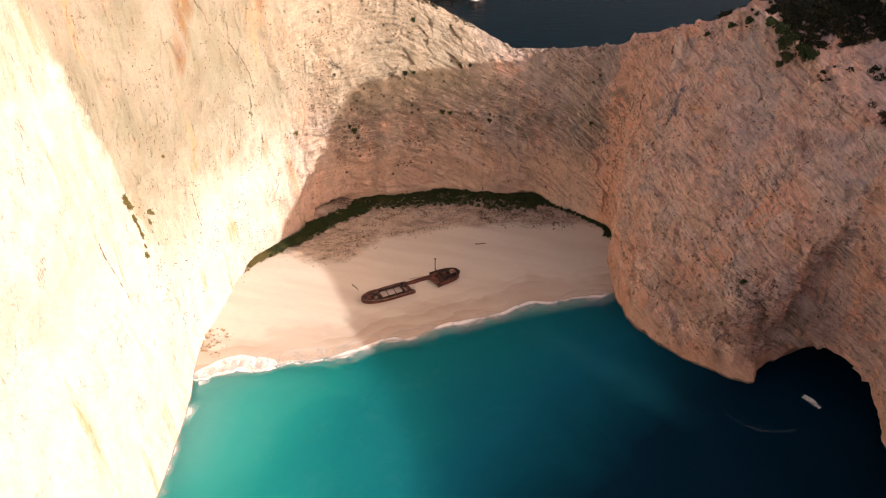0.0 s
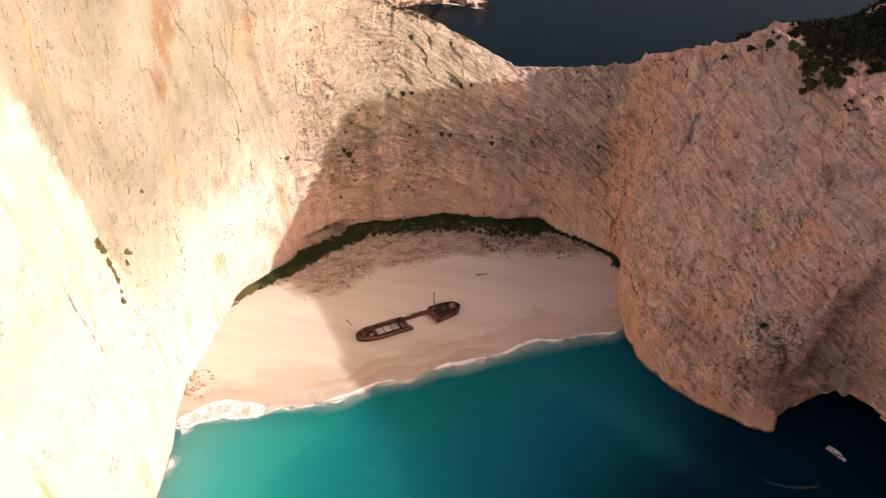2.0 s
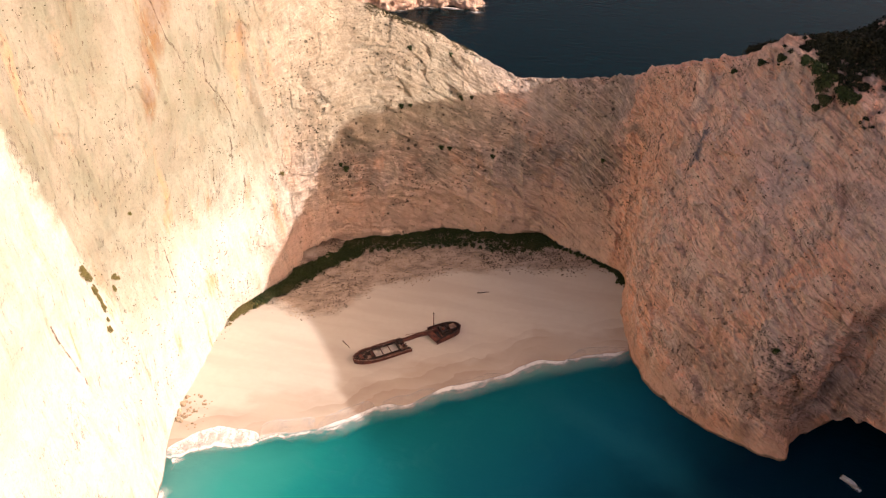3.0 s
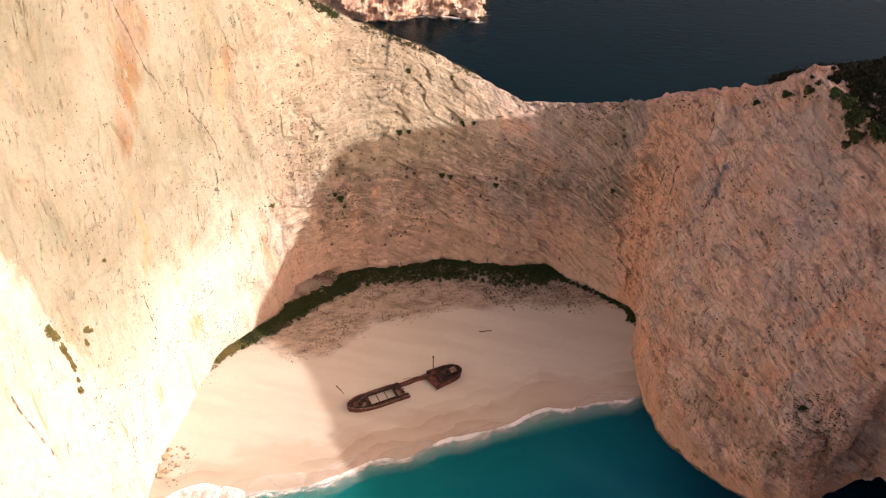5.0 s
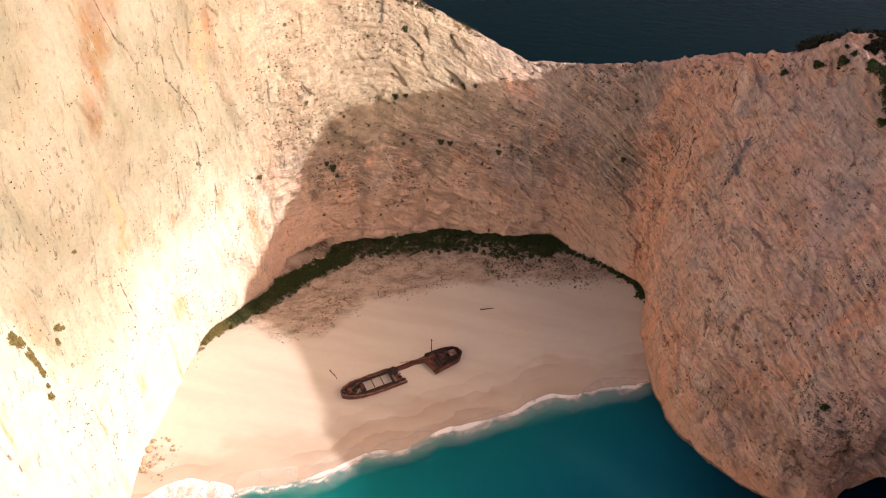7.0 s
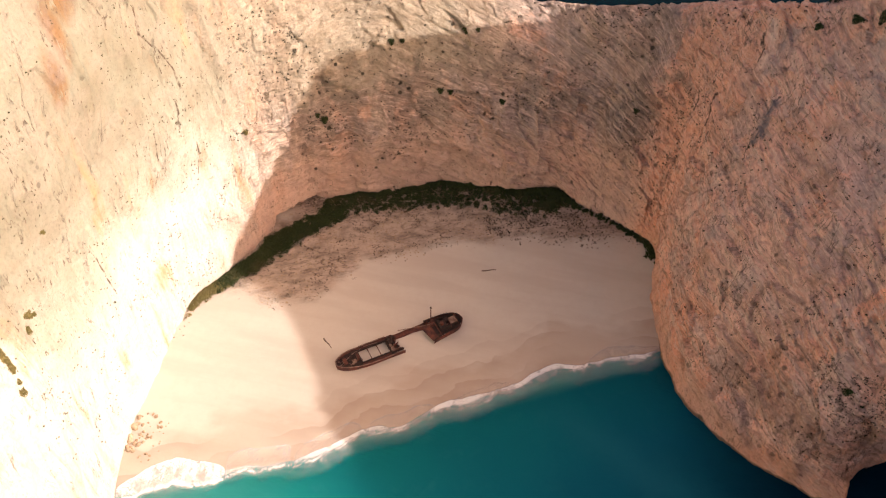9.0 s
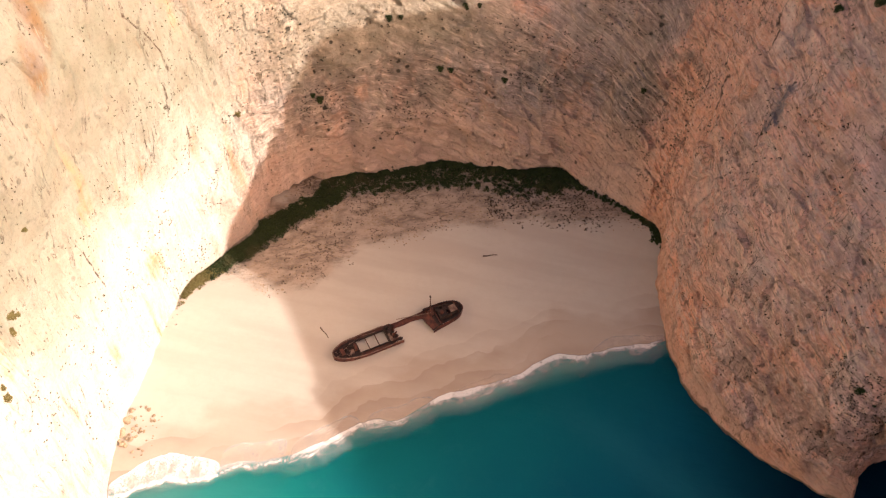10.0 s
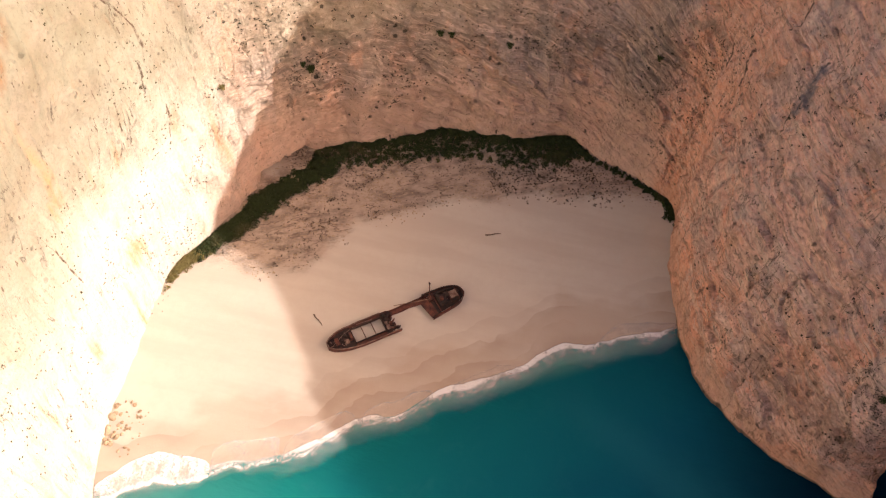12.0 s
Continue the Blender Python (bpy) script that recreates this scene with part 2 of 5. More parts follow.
        band = n.math("MAXIMUM", band, n.math("MULTIPLY", spot, n.span(n.math("ADD", trickle, n.math("MULTIPLY", n.math("SUBTRACT", blotch, 0.5), 0.6)), 0.33, 0.46)))
    band = n.math("MULTIPLY", band, n.span(drift, 0.6, 0.9, 1, 0))
    colour = n.mix(n.math("MULTIPLY", band, 0.9), colour, n.mix(n.span(blotch, 0.4, 0.6), (0.30, 0.155, 0.055), (0.19, 0.092, 0.038)))
    corner = n.math("DIVIDE", n.math("SUBTRACT", wy, 372.0), 19.0)
    corner = n.math("MULTIPLY", n.span(n.math("MULTIPLY", corner, corner), 0.0, 1.3, 1, 0), n.math("MULTIPLY", n.span(wx, 84.0, 90.0), n.span(tint, 0.26, 0.42, 0.35, 1.0)))
    colour = n.mix(n.math("MULTIPLY", corner, 0.85), colour, n.mix(n.span(trickle, 0.42, 0.6), (0.98, 0.58, 0.40), (0.95, 0.47, 0.29)))
    low = zoned(70.0, 24.0, 10.0)
    patina = n.math("MULTIPLY", n.span(n.math("SUBTRACT", z, low), 0.0, 26.0),
                    n.span(n.math("ADD", patch, n.math("MULTIPLY", blotch, 0.6)), 0.66, 0.92))
    colour = n.mix(n.math("MULTIPLY", patina, zoned(0.45, 0.85, 0.25)), colour, ash)
    colour = n.mix(n.math("MULTIPLY", n.math("MULTIPLY", n.span(bed, 0.5, 0.66), n.span(blotch, 0.34, 0.56)), zoned(0.0, 0.35, 0.2)), colour, (0.23, 0.17, 0.13))
    colour = n.mix(n.math("MULTIPLY", n.math("MULTIPLY", n.span(bed_fine, 0.53, 0.66), n.span(n.noise(0.10, 6, 0.68), 0.44, 0.52)), zoned(0.0, 0.72, 0.56)), colour, (0.17, 0.12, 0.09))
    colour = n.mix(n.math("MULTIPLY", n.span(bed_fine, 0.47, 0.38), zoned(0.0, 0.5, 0.5)), colour, (0.98, 0.74, 0.58))
    colour = n.mix(n.math("MULTIPLY", n.span(trickle, 0.58, 0.72), zoned(0.4, 0.15, 0.2)), colour, (0.34, 0.22, 0.13))
    colour = n.mix(n.math("MULTIPLY", n.span(grain, 0.46, 0.68), zoned(0.24, 0.30, 0.14)), colour, (0.14, 0.10, 0.075))
    colour = n.mix(n.math("MULTIPLY", joint, zoned(0.0, 0.22, 0.1)), colour, (0.15, 0.10, 0.07))
    mottle = n.noise(0.42, 9, 0.78)
    colour = n.mix(n.math("MULTIPLY", n.span(mottle, 0.54, 0.64), zoned(0.16, 0.22, 0.14)), colour, (0.20, 0.135, 0.105))
    colour = n.mix(n.math("MULTIPLY", n.span(mottle, 0.45, 0.36), zoned(0.0, 0.2, 0.25)), colour, (0.90, 0.70, 0.56))
    crack = n.math("ABSOLUTE", n.math("SUBTRACT", n.noise(0.10, 6, 0.62, n.space((1, 1, 0.4), (0, 0, 0), warped)), 0.5))
    cut = n.math("MULTIPLY", n.span(crack, 0.0, 0.006, 1, 0), n.span(n.noise(0.06, 3), 0.5, 0.6))
    colour = n.mix(n.math("MULTIPLY", cut, zoned(0.2, 0.15, 0.25)), colour, (0.10, 0.065, 0.04))
    hollow = n.noise(1.0, 5, 0.62, n.space((0.55, 0.55, 0.42), (0, 0, 0), warped))
    pits = n.math("MULTIPLY", n.span(hollow, 0.665, 0.70), n.span(n.noise(0.085, 6, 0.65), 0.44, 0.55))
    colour = n.mix(n.math("MULTIPLY", pits, zoned(0.4, 0.8, 0.8)), colour, (0.075, 0.055, 0.03))
    def seam(ya, za, yb, zb, lo, hi):
        """Nearness to a line drawn on a wall between two points of (y, z)."""
        ly, lz = yb - ya, zb - za
        ry, rz = n.math("SUBTRACT", wy, ya + 1.75), n.math("SUBTRACT", wz, za + 1.75)
        part_way = n.math("DIVIDE", n.math("ADD", n.math("MULTIPLY", ry, ly), n.math("MULTIPLY", rz, lz)), ly * ly + lz * lz)
        part_way = n.math("MINIMUM", n.math("MAXIMUM", part_way, 0.0), 1.0)
        ey = n.math("SUBTRACT", ry, n.math("MULTIPLY", part_way, ly))
        ez = n.math("SUBTRACT", rz, n.math("MULTIPLY", part_way, lz))
        gap = n.math("SQRT", n.math("ADD", n.math("MULTIPLY", ey, ey), n.math("MULTIPLY", ez, ez)))
        return n.span(gap, lo, hi, 1, 0)

    westward = n.span(x, -50.0, -45.0, 1, 0)
    eastward = n.span(x, 86.0, 92.0)
    for ya, za, yb, zb, wide in ((354.5, 112.0, 353.0, 104.0, 0.6), (353.0, 104.0, 359.0, 88.0, 0.35), (359.0, 88.5, 358.5, 82.0, 0.9), (382.5, 62.0, 378.5, 51.0, 0.55), (382.5, 62.0, 387.0, 63.0, 0.4), (230.0, 84.0, 231.0, 62.0, 0.5),
                                 (331.0, 150.0, 340.0, 118.0, 0.4), (303.0, 60.0, 306.0, 42.0, 0.45), (357.0, 60.0, 356.0, 48.0, 0.5), (354.5, 80.0, 352.0, 70.0, 0.35), (342.0, 76.0, 341.0, 66.0, 0.35)):
        mark = n.math("MULTIPLY", seam(ya, za, yb, zb, 0.2, wide), westward)
        colour = n.mix(n.math("MULTIPLY", mark, n.span(mottle, 0.42, 0.56, 0.1, 0.9)), colour, (0.10, 0.06, 0.035))
    for ya, za, yb, zb, wide, much, paint in ((361.0, 103.0, 354.0, 92.0, 2.4, 0.75, (0.95, 0.74, 0.60)), (354.0, 103.0, 350.0, 94.0, 4.5, 0.6, (0.46, 0.38, 0.35)), (334.0, 112.0, 314.0, 88.0, 5.0, 0.55, (0.60, 0.51, 0.46)),
                                              (314.0, 88.0, 300.0, 70.0, 5.0, 0.4, (0.56, 0.47, 0.42)), (336.0, 70.0, 322.0, 52.0, 7.0, 0.4, (0.60, 0.49, 0.43)), (318.0, 80.0, 313.0, 78.0, 3.0, 0.6, (0.40, 0.27, 0.21)),
                                              (326.0, 88.0, 318.0, 76.0, 6.0, 0.4, (0.70, 0.40, 0.27)), (382.0, 68.0, 373.0, 67.0, 3.2, 0.6, (0.27, 0.20, 0.16)), (389.0, 63.0, 383.0, 67.0, 2.4, 0.5, (0.30, 0.23, 0.18))):
        mark = n.math("MULTIPLY", seam(ya, za, yb, zb, wide * 0.25, wide), eastward)
        colour = n.mix(n.math("MULTIPLY", n.math("MULTIPLY", mark, n.span(mottle, 0.38, 0.58, 0.35, 1.0)), much), colour, paint)
    for ya, za, yb, zb, wide in ((365.0, 81.0, 355.0, 63.0, 0.45), (371.0, 70.0, 366.0, 60.0, 0.4), (375.0, 68.0, 371.0, 56.0, 0.4), (341.5, 89.0, 336.5, 76.0, 0.4), (338.0, 76.0, 333.0, 66.0, 0.35), (361.0, 99.0, 356.0, 88.0, 0.3)):
        mark = n.math("MULTIPLY", seam(ya, za, yb, zb, 0.12, wide), eastward)
        colour = n.mix(n.math("MULTIPLY", mark, n.span(mottle, 0.40, 0.54, 0.15, 0.9)), colour, (0.09, 0.06, 0.045))
    brown = n.math("MULTIPLY", n.math("MULTIPLY", n.span(z, 13.0, 19.0), n.span(z, 33.0, 24.0)), n.math("MULTIPLY", n.span(y, 300.0, 286.0), n.span(y, 252.0, 262.0)))
    colour = n.mix(n.math("MULTIPLY", n.math("MULTIPLY", brown, eastward), n.span(mottle, 0.36, 0.6, 0.2, 0.65)), colour, (0.38, 0.24, 0.175))
    foot = n.math("MULTIPLY", n.math("MULTIPLY", n.span(n.math("ADD", wz, n.math("MULTIPLY", n.math("SUBTRACT", blotch, 0.5), 30.0)), 44.0, 20.0), n.span(patch, 0.28, 0.46)), n.math("SUBTRACT", north, east))
    colour = n.mix(n.math("MULTIPLY", foot, 0.7), colour, (0.84, 0.57, 0.42))
    speck = n.noise(1.0, 3, 0.55, n.space((1.15, 1.15, 0.95)))
    speck = n.math("MULTIPLY", n.span(speck, 0.66, 0.70), n.span(n.noise(0.16, 6, 0.68), 0.44, 0.54))
    colour = n.mix(n.math("MULTIPLY", speck, zoned(0.35, 0.8, 0.8)), colour, (0.09, 0.06, 0.035))
    colour = n.mix(n.math("MULTIPLY", cream, 0.72), colour, n.mix(n.span(blotch, 0.4, 0.6), (0.52, 0.45, 0.32), (0.42, 0.345, 0.23)))
    colour = n.mix(n.math("MULTIPLY", n.math("MULTIPLY", cream, n.span(n.noise(0.9, 9, 0.78), 0.51, 0.63)), 0.45), colour, (0.19, 0.14, 0.085))
    # short upright nicks, long hairline cracks and scattered dark holes
    nick = n.noise(1.0, 2, 0.5, n.space((1.25, 1.25, 0.42), (8, 6, 0), warped))
    nick = n.math("MULTIPLY", n.span(nick, 0.665, 0.70), n.span(n.noise(0.06, 6, 0.68), 0.42, 0.52))
    nick = n.math("MULTIPLY", nick, n.math("MAXIMUM", n.span(near, 0.0, 1.0, 0.25, 1.0), n.span(drift, 0.5, 0.8)))
    colour = n.mix(n.math("MULTIPLY", nick, zoned(0.75, 0.35, 0.5)), colour, (0.12, 0.075, 0.045))
    hair = n.math("ABSOLUTE", n.math("SUBTRACT", n.noise(1.0, 4, 0.5, n.space((0.30, 0.30, 0.04), (6, -5, 0), warped)), 0.5))
    hair = n.math("MULTIPLY", n.span(hair, 0.0, 0.013, 1, 0), n.span(n.noise(0.075, 6, 0.7), 0.50, 0.58))
    colour = n.mix(n.math("MULTIPLY", hair, zoned(0.65, 0.2, 0.75)), colour, (0.11, 0.07, 0.045))
    hole = n.node("ShaderNodeTexVoronoi", Scale=0.30)
    n.put(hole.inputs["Vector"], n.space((1, 1, 1), (0, 0, 0), warped))
    luck = n.node("ShaderNodeSeparateXYZ", Vector=hole.outputs["Color"]).outputs[0]
    reach = n.math("ADD", 0.02, n.math("MULTIPLY", n.math("POWER", luck, 3.0), 0.27))
    holes = n.span(n.math("DIVIDE", n.math("ADD", hole.outputs["Distance"], n.math("ADD", n.math("MULTIPLY", n.math("SUBTRACT", grain, 0.5), 0.3), n.math("MULTIPLY", n.math("SUBTRACT", mottle, 0.5), 0.5))), reach), 0.75, 1.2, 1, 0)
    holes = n.math("MULTIPLY", holes, n.span(n.noise(0.055, 6, 0.68), 0.45, 0.54))
    holes = n.math("MULTIPLY", holes, n.math("MAXIMUM", n.span(near, 0.0, 1.0, 0.12, 1.0), n.span(drift, 0.5, 0.8)))
    colour = n.mix(n.math("MULTIPLY", holes, zoned(0.35, 0.8, 0.5)), colour, (0.055, 0.048, 0.032))
    splash = n.math("MULTIPLY", n.span(n.math("ADD", wz, n.math("MULTIPLY", n.math("SUBTRACT", blotch, 0.5), 9.0)), 6.0, 15.0, 1, 0), east)
    colour = n.mix(n.math("MULTIPLY", splash, 0.55), colour, (0.72, 0.40, 0.25))
    slab_m = n.math("MULTIPLY", seam(340.5, 87.0, 336.5, 76.0, 1.0, 2.2), eastward)
    colour = n.mix(n.math("MULTIPLY", slab_m, n.span(trickle, 0.4, 0.55, 0.5, 0.9)), colour, (0.25, 0.22, 0.225))
    tide = n.span(n.math("ADD", z, n.math("MULTIPLY", n.noise(0.3, 4), 1.2)), 1.0, 1.7, 1, 0)
    colour = n.mix(n.math("MULTIPLY", tide, 0.8), colour, (0.10, 0.075, 0.05))
    h = n.math("ADD", n.math("MULTIPLY", bed, zoned(0.0, 1.0, 1.0)), n.math("MULTIPLY", bed_fine, zoned(0.0, 0.22, 0.22)))
    h = n.math("ADD", h, n.math("MULTIPLY", blotch, 0.8))
    h = n.math("ADD", h, n.math("MULTIPLY", trickle, 0.3))
    h = n.math("SUBTRACT", h, n.math("MULTIPLY", joint, zoned(0.0, 0.15, 0.1)))
    h = n.math("SUBTRACT", h, n.math("MULTIPLY", cut, zoned(0.05, 0.15, 0.2)))
    h = n.math("SUBTRACT", h, n.math("MULTIPLY", n.math("ADD", pits, n.math("ADD", holes, nick)), zoned(0.12, 0.5, 0.5)))
    h = n.math("SUBTRACT", h, n.math("MULTIPLY", hair, 0.35))
    h = n.math("ADD", h, n.math("MULTIPLY", strata, zoned(0.0, 1.6, 1.4)))
    plates = 0.0
    for size, high in ((0.10, 3.0), (0.24, 1.5), (0.6, 0.6)):
        cell = n.node("ShaderNodeTexVoronoi", Scale=size)
        cell.distance = "CHEBYCHEV"
        n.put(cell.inputs["Vector"], n.space((1.0, 1.0, 0.8), (24, 18, 33), n.node("ShaderNodeCombineXYZ", X=n.math("ADD", x, n.math("MULTIPLY", trickle, 0.3)), Y=y, Z=n.math("ADD", layer, n.math("MULTIPLY", blotch, 0.4))).outputs[0]))
        plates = n.math("ADD", plates, n.math("MULTIPLY", cell.outputs["Distance"], high))
    h = n.math("ADD", h, n.math("MULTIPLY", plates, n.math("MULTIPLY", zoned(0.12, 0.7, 0.95), n.span(cream, 0.0, 1.0, 1.0, 0.4))))
    first = n.bump(h, 0.8, 1.3)
    second = n.bump(grain, 0.9, 0.8, first)
    return n.finish(Base_Color=colour, Roughness=0.93, Normal=second, **{"Specular IOR Level": 0.2})


ROCK = make_rock()


def make_sand():
    n = Nodes("pale_beach_sand")
    x, y, z = n.split()
    wet = n.span(n.math("ADD", z, n.math("MULTIPLY", n.noise(0.08, 4), 0.9)), 0.55, 1.15, 1, 0)
    damp = n.span(n.math("ADD", z, n.math("MULTIPLY", n.math("SUBTRACT", n.noise(0.055, 4, 0.5), 0.5), 1.2)), 1.05, 1.32, 1, 0)
    stony = n.node("ShaderNodeAttribute")
    stony.attribute_name = "stony"
    rubble = n.span(n.math("ADD", stony.outputs["Fac"], n.math("MULTIPLY", n.math("SUBTRACT", n.noise(0.11, 7, 0.66), 0.5), 9.0)), -2.0, 4.0)
    band = n.noise(1.0, 4, 0.55, n.space((0.012, 0.1, 0.4), (0, 0, 16)))
    colour = n.mix(n.span(band, 0.4, 0.65), (0.605, 0.535, 0.445), (0.555, 0.475, 0.39))
    colour = n.mix(n.math("MULTIPLY", n.span(n.noise(0.35, 6, 0.7), 0.35, 0.75), 0.25), colour, (0.52, 0.42, 0.33))
    colour = n.mix(n.math("MULTIPLY", damp, 0.34), colour, (0.40, 0.27, 0.18))
    colour = n.mix(n.math("MULTIPLY", wet, 0.5), colour, (0.38, 0.26, 0.175))
    swash = n.node("ShaderNodeAttribute")
    swash.attribute_name = "swash"
    wave = n.math("ADD", swash.outputs["Fac"], n.math("MULTIPLY", n.math("SUBTRACT", n.noise(0.034, 4, 0.5), 0.5), 26.0))
    saw = n.math("FRACT", n.math("DIVIDE", n.math("ADD", wave, n.math("MULTIPLY", n.noise(0.3, 3), 1.2)), 6.5))
    line = n.math("MULTIPLY", n.span(saw, 0.1, 1.0, 0, 1, False), n.span(saw, 0.93, 0.99, 1, 0))
    line = n.math("MULTIPLY", line, n.math("MULTIPLY", n.span(wave, 26.0, 8.0), n.span(n.noise(0.025, 3), 0.36, 0.56)))
    colour = n.mix(n.math("MULTIPLY", line, 0.45), colour, (0.34, 0.225, 0.155))
    dirt = n.mix(n.span(n.noise(1.0, 8, 0.7, n.space((0.13, 0.26, 0.3), (0, 0, -10))), 0.40, 0.66), (0.50, 0.375, 0.285), (0.20, 0.14, 0.10))
    colour = n.mix(n.math("MULTIPLY", rubble, 0.85), colour, dirt)
    # low eroded scarps that run along the backshore
    rim = n.math("ABSOLUTE", n.math("SUBTRACT", n.noise(1.0, 5, 0.55, n.space((0.035, 0.11, 0.1), (0, 0, -9))), 0.5))
    scarp = n.math("MULTIPLY", n.math("MULTIPLY", n.span(rim, 0.0, 0.014, 1, 0), rubble), n.span(n.noise(0.07, 5, 0.6), 0.44, 0.55))
    colour = n.mix(n.math("MULTIPLY", scarp, 0.75), colour, (0.15, 0.10, 0.07))
    fine = n.bump(n.noise(2.2, 6, 0.7), 0.35, 0.25)
    rough = n.bump(n.math("MULTIPLY", n.noise(0.5, 6, 0.7), rubble), 0.8, 1.2, fine)
    return n.finish(Base_Color=colour, Roughness=n.math("SUBTRACT", 0.95, n.math("MULTIPLY", wet, 0.35)), Normal=rough)


SAND = make_sand()


def make_sea():
    """Clear bay water over pale sand, teal to dark blue by depth and painted shade."""
    n = Nodes("sea_water")
    x, y, z = n.split()
    # metres out from the shoreline, which runs from (-88, 262) to (87, 313)
    out = n.math("ADD", n.math("MULTIPLY", n.math("ADD", x, 88.0), 0.28), n.math("MULTIPLY", n.math("SUBTRACT", y, 262.0), -0.96))
    wob = n.math("MULTIPLY", n.math("SUBTRACT", n.noise(0.018, 5, 0.55, distort=0.6), 0.5), 34.0)
    # water darkens eastward: the headland's shade is painted in with the depth
    out_rate = n.math("ADD", 0.25, n.math("MULTIPLY", n.span(x, -30.0, 30.0), 0.5))
    aside = n.math("SUBTRACT", n.math("MULTIPLY", n.math("ADD", x, 88.0), 0.85), n.math("MULTIPLY", n.math("MAXIMUM", n.math("SUBTRACT", x, 10.0), 0.0), 0.40))
    deep_shaded = n.math("ADD", n.math("ADD", n.math("MULTIPLY", out, out_rate), wob), aside)
    far = n.math("GREATER_THAN", y, 400.0)
    colour = n.ramp(n.math("DIVIDE", deep_shaded, 260.0), [(0.0, (0.12, 0.40, 0.36)), (0.08, (0.030, 0.315, 0.285)), (0.17, (0.004, 0.225, 0.21)), (0.25, (0.001, 0.16, 0.168)),
                        (0.385, (0.001, 0.14, 0.165)), (0.53, (0.001, 0.096, 0.148)), (0.7, (0.001, 0.020, 0.040)), (1.0, (0.001, 0.010, 0.018))])
    colour = n.mix(n.math("MULTIPLY", n.span(out, 7.0, 0.5), 0.55), colour, (0.13, 0.34, 0.29))
    colour = n.mix(n.math("MULTIPLY", n.span(n.noise(0.06, 6, 0.65, distort=1.5), 0.5, 0.72), n.span(deep_shaded, 10, 190, 0.16, 0.0)), colour, (0.06, 0.27, 0.27))
    # a pale drift of sand in the bay
    side = n.math("ADD", n.math("ADD", n.math("MULTIPLY", n.math("SUBTRACT", x, 52.0), 0.66), n.math("MULTIPLY", n.math("SUBTRACT", y, 283.0), 0.75)), n.math("MULTIPLY", n.math("SUBTRACT", n.noise(0.03, 4), 0.5), 26.0))
    drift = n.math("MULTIPLY", n.span(n.math("ABSOLUTE", side), 0.0, 13.0, 1, 0), n.math("MULTIPLY", n.span(x, 34.0, 60.0), n.span(x, 112.0, 76.0)))
    colour = n.mix(n.math("MULTIPLY", drift, 0.4), colour, (0.012, 0.15, 0.20))
    colour = n.mix(far, colour, (0.0003, 0.0078, 0.0112))
    swell = n.noise(1.0, 4, 0.6, n.space((0.10, 0.26, 0.1), (0, 0, 20)))
    chop = n.noise(0.9, 4, 0.6)
    nor = n.bump(chop, 0.22, 0.25, n.bump(swell, 0.35, 0.9))
    n.bsdf.subsurface_method = "BURLEY"                       # light spreads through the clear water
    n.bsdf.inputs["Subsurface Weight"].default_value = 1.0
    n.bsdf.inputs["Subsurface Radius"].default_value = (1.0, 1.0, 1.0)
    n.bsdf.inputs["Subsurface Scale"].default_value = 80.0
    return n.finish(Base_Color=colour, Roughness=0.12, IOR=1.33, Normal=nor, **{"Specular IOR Level": 0.06})


SEA = make_sea()


def make_foam():
    n = Nodes("sea_foam")
    lace = n.math("ABSOLUTE", n.math("SUBTRACT", n.noise(0.85, 5, 0.6, distort=1.2), 0.5))
    holes = n.span(lace, 0.03, 0.12, 1, 0)
    soft = n.noise(0.2, 4, 0.6)
    edge = n.node("ShaderNodeAttribute")
    edge.attribute_name = "thick"
    film = n.math("MULTIPLY", edge.outputs["Fac"], n.span(soft, 0.3, 0.7, 0.45, 1.45))
    alpha = n.math("MULTIPLY", film, n.math("ADD", n.span(edge.outputs["Fac"], 0.55, 0.95, 0.12, 0.75), n.math("MULTIPLY", holes, 0.65)))
    alpha = n.math("MINIMUM", alpha, 0.95)
    return n.finish(Base_Color=(0.84, 0.81, 0.77), Roughness=0.7, Alpha=alpha, Normal=n.bump(soft, 0.3, 0.2))


FOAM = make_foam()


def plain(name, colour, dark, rough=0.85, scale=0.8, metal=0.0, relief=0.12, bump=0.4):
    n = Nodes(name)
    a = n.noise(scale, 6, 0.65)
    b = n.noise(scale * 7, 5, 0.6)
    c = n.mix(n.span(a, 0.32, 0.68), colour, dark)
    c = n.mix(n.span(b, 0.4, 0.8, 0, 0.4), c, tuple(k * 0.5 for k in dark))
    return n.finish(Base_Color=c, Roughness=rough, Metallic=metal, Normal=n.bump(b, bump, relief))


def foliage(name, colour, dark, dry):
    n = Nodes(name)
    r = n.tree.nodes.new("ShaderNodeNewGeometry").outputs["Random Per Island"]
    c = n.mix(r, colour, dark)
    c = n.mix(n.span(n.noise(0.12, 4), 0.5, 0.7), c, dry)
    return n.finish(Base_Color=c, Roughness=0.75, **{"Specular IOR Level": 0.2})


